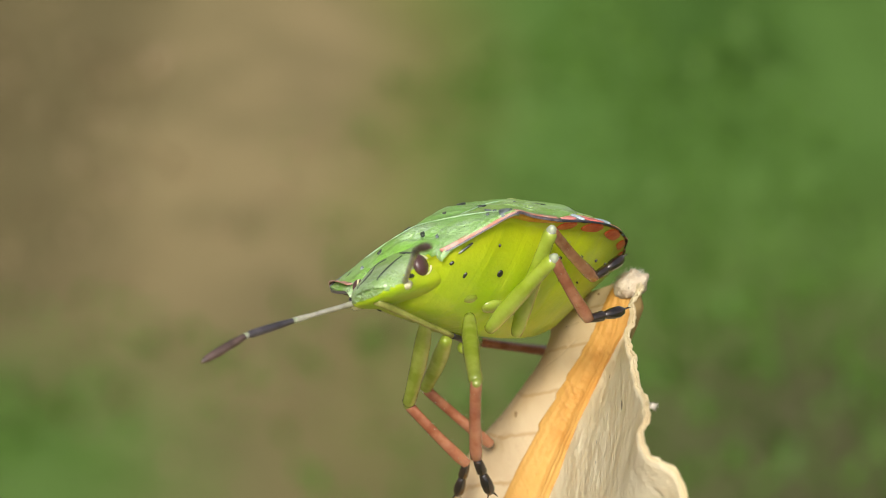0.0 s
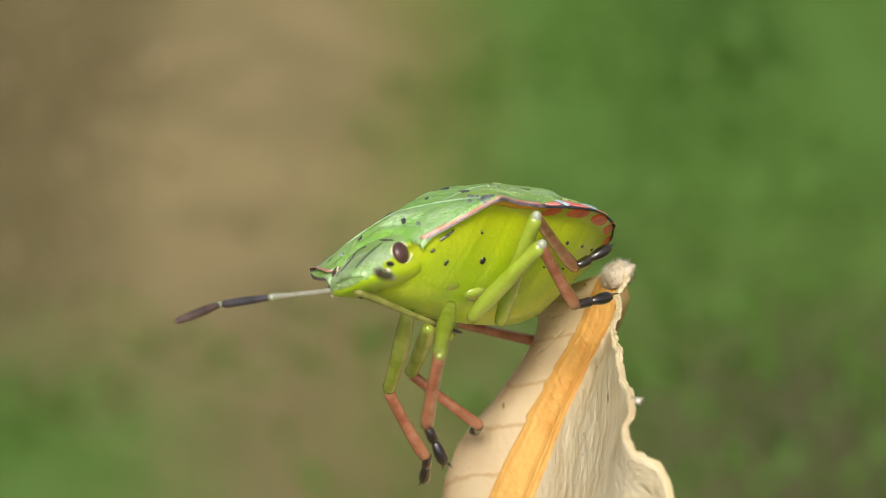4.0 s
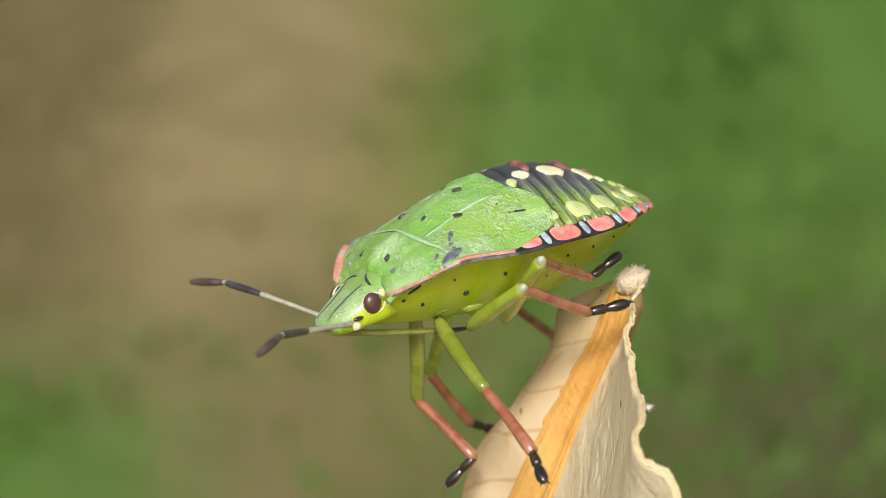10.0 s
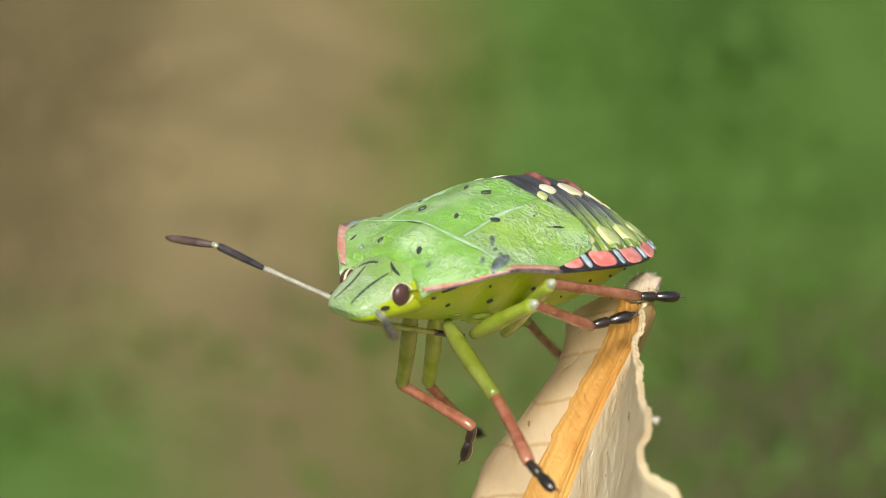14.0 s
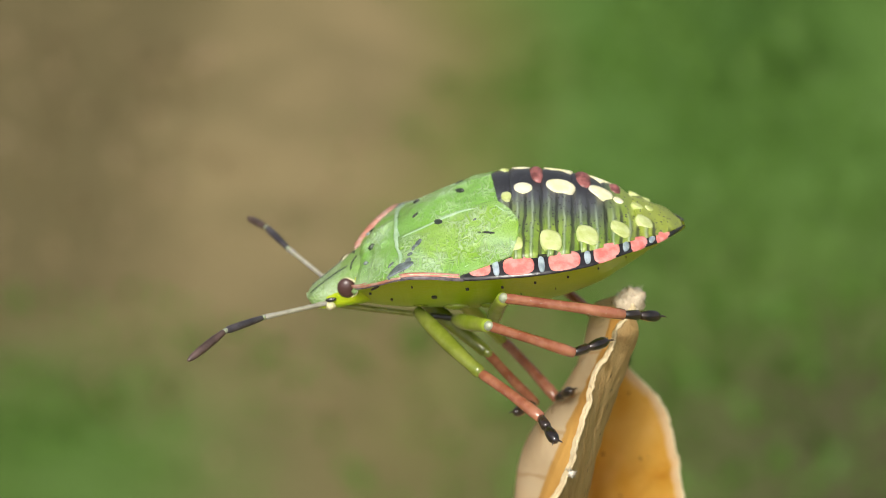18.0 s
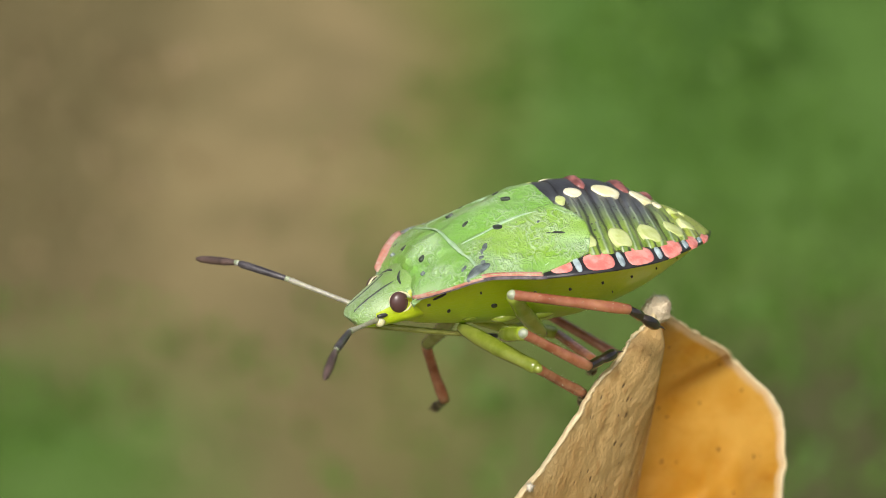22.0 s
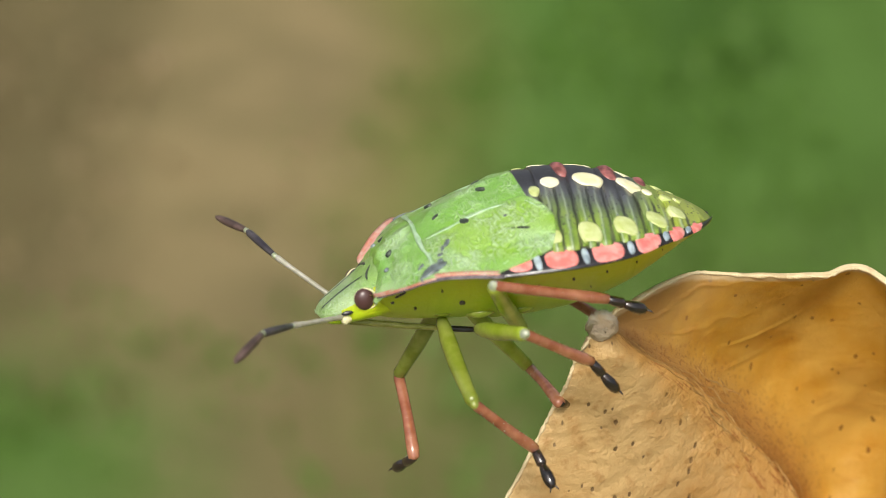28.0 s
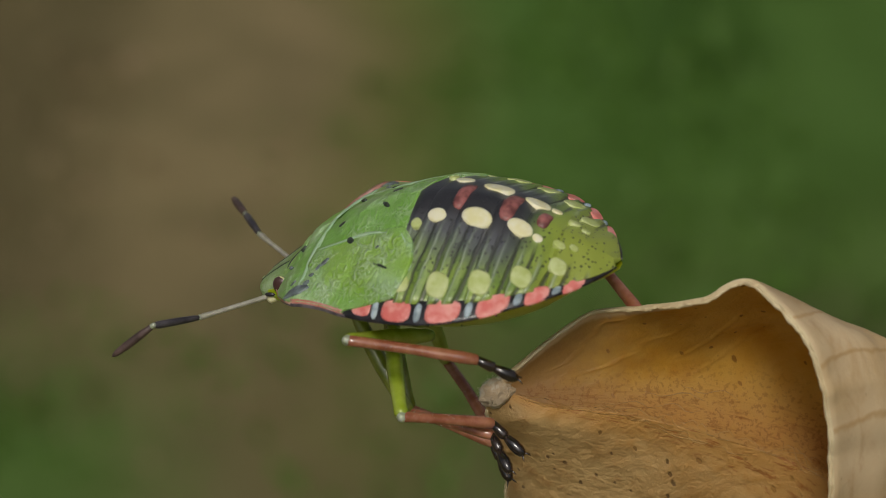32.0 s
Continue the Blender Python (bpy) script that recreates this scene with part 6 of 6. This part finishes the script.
    limbs["L3"] = [
        (0, 1.11, 3.35, -0.1, -1.67, 2.48, -0.83, -2.69, 2.87, -0.45),
        (2, 1.09, 3.36, -0.14, -1.63, 2.33, -0.94, -2.53, 3.06, -0.61),
        (4.5, 0.98, 3.34, -0.07, -1.75, 2.3, -0.87, -2.74, 2.93, -0.53),
        (5, 0.79, 3.5, -0.09, -1.79, 2.27, -0.98, -2.85, 2.65, -0.73),
        (6, -0.27, 3.59, 0.07, -1.97, 1.71, -1.53, -2.85, 2.35, -1.04),
        (7, -0.44, 3.57, 0.06, -2.01, 1.62, -1.59, -3.03, 2.1, -1.2),
        (9, -0.58, 3.62, -0.02, -2.23, 1.55, -1.43, -3.16, 1.95, -0.86),
        (10, 0.03, 3.64, -0.02, -2.17, 1.96, -1.18, -3.28, 1.82, -0.92),
        (11, 0.09, 3.63, -0.03, -2.64, 2.93, -1.07, -3.76, 3.17, -1.28),
        (12, 0.84, 3.39, 0.04, -2.08, 3.42, -0.67, -3.14, 3.85, -0.8),
        (13, 0.85, 3.38, 0.05, -2.04, 3.22, -0.73, -2.98, 3.91, -0.79),
        (14.5, 0.88, 3.38, 0.02, -2.05, 3.43, -0.63, -3.18, 3.68, -0.75),
        (16.5, -0.3, 3.72, -0.13, -3.11, 3.25, -1.02, -4.18, 3.09, -1.37),
        (17, -0.21, 3.7, -0.11, -3.03, 3.24, -1.04, -4.16, 3.13, -1.26),
        (18, -0.58, 3.73, -0.21, -3.4, 3.31, -1.19, -4.38, 2.81, -1.58),
        (19, 0.76, 3.37, 0.09, -2.17, 3.59, -0.72, -3.2, 3.31, -1.2),
        (20, 1.12, 3.25, 0.03, -1.78, 3.8, -0.74, -2.73, 3.46, -1.33),
        (21, 1.16, 3.24, 0.03, -1.75, 3.43, -0.7, -2.67, 3.2, -1.35),
        (22, 1.3, 3.19, -0.05, -1.64, 3.29, -0.9, -2.58, 3.05, -1.59),
        (23, 1.49, 3.09, -0.03, -1.02, 2.63, -1.56, -2.04, 2.4, -1.97),
        (23.5, 0.99, 3.32, 0.06, -1.67, 2.92, -1.27, -2.54, 2.63, -1.97),
        (24.5, 1.35, 3.24, -0.12, -1.37, 2.39, -1.05, -2.38, 2.18, -1.56),
        (25.5, 1.23, 3.31, -0.1, -1.55, 2.53, -0.91, -2.62, 2.43, -1.32),
        (27.5, 1.05, 3.3, 0, -1.72, 2.54, -0.97, -2.81, 2.49, -1.45),
        (28, 0.68, 3.39, 0.12, -2.02, 2.53, -0.95, -3.04, 2.35, -1.49),
        (29, -0, 3.66, -0.08, -2.45, 2.17, -1.05, -3.42, 1.79, -1.62),
        (30, -0.26, 3.68, -0.13, -2.62, 1.95, -1.23, -3.36, 1.25, -1.93),
        (31, -0.19, 3.65, -0.04, -2.71, 1.98, -1.33, -3.26, 1.39, -2.23),
        (32, 0.19, 3.69, -0.15, -2.54, 2.45, -1.41, -3.38, 2.1, -2.24)]
    limbs["R3"] = [
        (0, -3.01, -2.36, -1.04, -5.89, -1.79, -1.43, -5.86, -0.81, -2.09),
        (2, -2.79, -2.64, -0.82, -5.54, -1.83, -1.60, -5.61, -0.86, -2.26),
        (4.5, -2.82, -2.57, -0.80, -5.56, -1.74, -1.58, -6.47, -1.32, -2.03),
        (5, -2.99, -2.52, -1.56, -5.79, -2.82, -2.37, -5.64, -1.73, -2.89),
        (6, -2.47, -3.24, -2.34, -3.76, -1.52, -4.44, -3.75, -0.40, -4.74),
        (7, -2.25, -3.29, -2.82, -3.77, -1.59, -4.77, -3.74, -0.47, -5.04),
        (9, -0.68, -4.16, -1.91, -3.21, -2.85, -2.81, -3.22, -1.84, -3.38),
        (10, -2.52, -3.03, -2.54, -4.48, -4.36, -4.23, -4.70, -3.18, -4.54),
        (11, -2.88, -2.48, -2.71, -4.83, -3.96, -4.30, -5.04, -2.77, -4.58),
        (12, -3.31, -1.40, -2.59, -5.62, -2.37, -4.15, -5.57, -1.15, -4.29),
        (13, -3.30, -1.50, -2.58, -5.63, -2.36, -4.15, -5.61, -1.15, -4.30),
        (14.5, -3.30, -1.64, -2.42, -5.62, -2.73, -3.88, -5.63, -1.53, -4.06),
        (16.5, -2.14, -3.49, -2.49, -4.17, -1.94, -4.07, -4.17, -2.56, -5.08),
        (17, -1.93, -3.63, -2.51, -3.88, -1.93, -4.05, -3.85, -2.53, -5.07),
        (18, -1.78, -3.73, -2.47, -3.49, -2.03, -3.91, -3.50, -2.61, -5.02),
        (19, -1.82, -3.69, -2.53, -3.69, -1.89, -4.03, -3.71, -2.48, -5.06),
        (20, -1.84, -3.67, -2.56, -3.67, -1.78, -4.00, -3.71, -2.38, -5.04),
        (21, -1.86, -3.66, -2.55, -3.65, -1.71, -3.95, -3.70, -2.28, -5.01),
        (22, -1.79, -3.74, -2.40, -3.68, -1.95, -3.89, -3.77, -2.65, -4.86),
        (23, -2.07, -3.57, -2.37, -3.86, -1.63, -3.80, -4.08, -2.42, -4.70),
        (23.5, -2.31, -3.42, -2.12, -4.48, -2.01, -3.63, -4.77, -2.81, -4.49),
        (24.5, -3.31, -1.86, -1.76, -5.83, -3.08, -2.68, -5.08, -2.20, -2.91),
        (25.5, -2.38, -3.37, -2.01, -4.68, -2.23, -3.56, -4.27, -1.16, -3.74),
        (27.5, -1.86, -3.71, -2.31, -3.79, -2.03, -3.87, -4.47, -1.62, -4.70),
        (28, -1.83, -3.73, -2.33, -3.76, -2.00, -3.83, -4.33, -1.49, -4.70),
        (29, -1.95, -3.66, -2.28, -4.04, -1.88, -3.49, -4.10, -2.45, -4.49),
        (30, -2.44, -3.56, -2.12, -4.66, -1.71, -2.31, -4.14, -2.64, -2.92),
        (31, -1.96, -3.85, -1.73, -4.28, -2.28, -2.60, -3.59, -3.08, -3.17),
        (32, -2.80, -3.38, -1.57, -4.90, -1.49, -2.31, -4.32, -2.37, -2.90)]
    limbs["aR"] = [
        (0, 5.98, -1.27, -1.12, 7.32, -1.72, -1.4, 8.51, -2.2, -1.92),
        (2, 6.05, -1.2, -0.85, 6.38, -2.58, -0.58, 7.7, -2.87, -0.96),
        (4.5, 6.04, -1.13, -0.86, 6.21, -2.55, -0.61, 7.51, -2.87, -0.98),
        (5, 4.55, -2.7, -0.53, 5.99, -2.78, -0.51, 7.36, -2.78, -0.78),
        (6, 5.98, -1.21, -0.32, 6.21, -2.63, -0.43, 6.75, -3.85, -0.84),
        (7, 4.92, -2.59, -0.53, 6.25, -2.67, 0.02, 6.79, -3.96, -0.16),
        (9, 5.12, -2.34, -0.07, 5.45, -3.72, 0.19, 5.93, -5.03, 0.19),
        (10, 4.99, -2.39, 0.01, 5.39, -3.74, 0.34, 5.84, -5.06, 0.38),
        (11, 5.25, -2.28, -0.11, 5.89, -3.54, 0.18, 6.57, -4.77, 0.19),
        (12, 4.78, -2.57, -0.15, 5.96, -3.08, 0.52, 6.5, -4.37, 0.55),
        (13, 4.77, -2.57, -0.16, 5.99, -3.03, 0.5, 6.45, -4.35, 0.51),
        (14.5, 4.97, -2.5, -0.19, 6.2, -2.85, 0.49, 6.71, -4.15, 0.5),
        (16.5, 5.14, -2.36, -0.13, 5.66, -3.69, 0.03, 6.21, -4.98, -0.08),
        (17, 5.06, -2.37, -0, 5.66, -3.63, 0.39, 6.31, -4.87, 0.43),
        (18, 5.21, -2.31, -0.12, 5.86, -3.57, 0.18, 6.47, -4.82, 0.14),
        (19, 5.68, -1.86, -0.09, 6.67, -2.89, 0.26, 7.56, -3.97, 0.22),
        (20, 5.58, -1.96, -0.19, 6.26, -3.22, 0.05, 6.95, -4.42, -0.06),
        (21, 5.63, -1.89, -0.06, 6.54, -2.98, 0.23, 7.55, -3.95, 0.29),
        (22, 5.58, -1.92, 0.01, 6.66, -2.79, 0.45, 7.47, -3.94, 0.46),
        (23, 5.5, -2.05, -0.09, 6.38, -3.14, 0.31, 7.24, -4.25, 0.37),
        (23.5, 5.26, -2.24, -0.12, 5.68, -3.59, 0.15, 6.42, -4.76, 0.3),
        (24.5, 4.76, -2.65, -0.49, 6.09, -3.16, -0.24, 6.72, -4.39, -0.48),
        (25.5, 4.76, -2.66, -0.54, 6.14, -3.02, -0.29, 6.92, -4.18, -0.25),
        (27.5, 5.59, -1.88, 0.02, 6.43, -3, 0.42, 7.25, -4.13, 0.5),
        (28, 5.34, -1.9, 0.37, 5.87, -3.17, 0.82, 6.54, -4.38, 1.02),
        (29, 5.64, -2.01, -0.49, 6.5, -3.16, -0.67, 7.26, -4.3, -0.95),
        (30, 5.21, -2.41, -0.44, 5.9, -3.67, -0.59, 6.55, -4.89, -0.79),
        (31, 5.63, -1.96, -0.27, 6.63, -3.02, -0.22, 7.56, -4.06, -0.16),
        (32, 5.75, -1.86, -0.47, 6.76, -2.9, -0.45, 7.74, -3.9, -0.49)]
    limbs["aL"] = [
        (0, 5.47, 2.22, -0.6, 6.57, 3.13, -0.84, 7.5, 4.12, -1.18),
        (2, 5.65, 2.02, -0.97, 6.87, 2.79, -1.01, 7.97, 3.64, -0.81),
        (4.5, 5.41, 2, -1.62, 6.59, 2.64, -2.13, 7.75, 3.3, -2.56),
        (5, 5.03, 1.08, -2.59, 5.71, 1.44, -3.87, 6.33, 2.04, -5),
        (6, 5.2, 2.39, -0.45, 5.98, 3.58, -0.25, 6.72, 4.76, -0.18),
        (7, 5.58, 2.04, -0.31, 6.57, 3.03, 0.03, 7.47, 4.08, 0.29),
        (9, 5.66, 1.93, -0.28, 6.76, 2.82, 0.02, 7.68, 3.87, 0.07),
        (10, 5.76, 1.8, -0.33, 6.85, 2.71, -0.03, 7.94, 3.58, -0.13),
        (11, 5.62, 2, -0.34, 6.37, 3.23, -0.22, 7.07, 4.44, -0.12),
        (12, 5.08, 2.47, -0.33, 5.98, 3.58, -0.11, 6.84, 4.67, 0.07),
        (13, 5.23, 2.36, -0.28, 6.14, 3.47, -0.15, 7.02, 4.55, -0.01),
        (14.5, 5.28, 2.37, -0.5, 6.14, 3.52, -0.32, 6.96, 4.64, -0.14),
        (16.5, 5.45, 2.1, -0.1, 6.34, 3.17, 0.27, 7.13, 4.32, 0.26),
        (17, 5.49, 2.08, -0.16, 6.35, 3.17, 0.23, 7.16, 4.31, 0.17),
        (18, 5.69, 1.98, -0.49, 6.57, 3.12, -0.31, 7.48, 4.15, -0.6),
        (19, 5.18, 2.42, -0.41, 5.72, 3.75, -0.3, 6.22, 5.04, -0.5),
        (20, 5.32, 2.32, -0.44, 6.05, 3.55, -0.22, 6.65, 4.8, -0.4),
        (21, 5.25, 2.35, -0.32, 5.9, 3.63, -0.22, 6.39, 4.94, -0.22),
        (22, 5.28, 2.37, -0.47, 6.02, 3.61, -0.52, 6.7, 4.8, -0.82),
        (23, 5.03, 2.54, -0.9, 5.59, 3.88, -0.83, 6.12, 5.17, -0.79),
        (23.5, 4.69, 2.7, -0.7, 5.33, 3.99, -0.7, 5.95, 5.25, -0.7),
        (24.5, 5.11, 2.45, -1.19, 5.95, 3.62, -1.33, 6.77, 4.75, -1.46),
        (25.5, 4.68, 2.69, -0.98, 5.41, 3.94, -0.97, 6.08, 5.17, -0.99),
        (27.5, 5.27, 2.39, -0.63, 5.93, 3.66, -0.83, 6.39, 4.97, -1.02),
        (28, 5.43, 2.2, -0.3, 6.2, 3.39, -0, 6.98, 4.53, -0.21),
        (29, 5.52, 1.98, -0.06, 6.38, 3.07, 0.35, 7.07, 4.27, 0.53),
        (30, 5.53, 2.08, -0.26, 6.24, 3.26, 0.19, 7.5, 3.57, -0.34),
        (31, 5.67, 2.08, -0.39, 6.49, 3.22, -0.05, 7.67, 3.79, -0.55),
        (32, 5.93, 1.46, -1.03, 6.49, 2.71, -0.53, 7.63, 3.21, -1.16)]
    walk(BUG, [(t, pose(x * MM, y * MM, z * MM + EYE_HEIGHT, rx, ry, rz)) for t, x, y, z, rx, ry, rz in bug_rows])
    walk(LEAF, [(t, pose(x * MM, y * MM, z * MM + EYE_HEIGHT, rx, ry, rz)) for t, x, y, z, rx, ry, rz in leaf_rows])
    for key, rows in limbs.items():
        side = 1 if key[1 if key[0] == "a" else 0] == "L" else -1
        if key[0] == "a":
            start = (4.05, side * 0.75, -0.75)
            for i in range(3):
                walk(ANTENNAE[key][i], limb_rows(rows, start, i, (2.05, 1.45, 1.4)))
        else:
            c = COXA[key[1]]
            start = (c[0], side * c[1], c[2])
            for i in range(3):
                walk(LEGS[key][i], limb_rows(rows, start, i, LEG_LENGTHS[key[1]], backwards=(i == 0)))


motions()
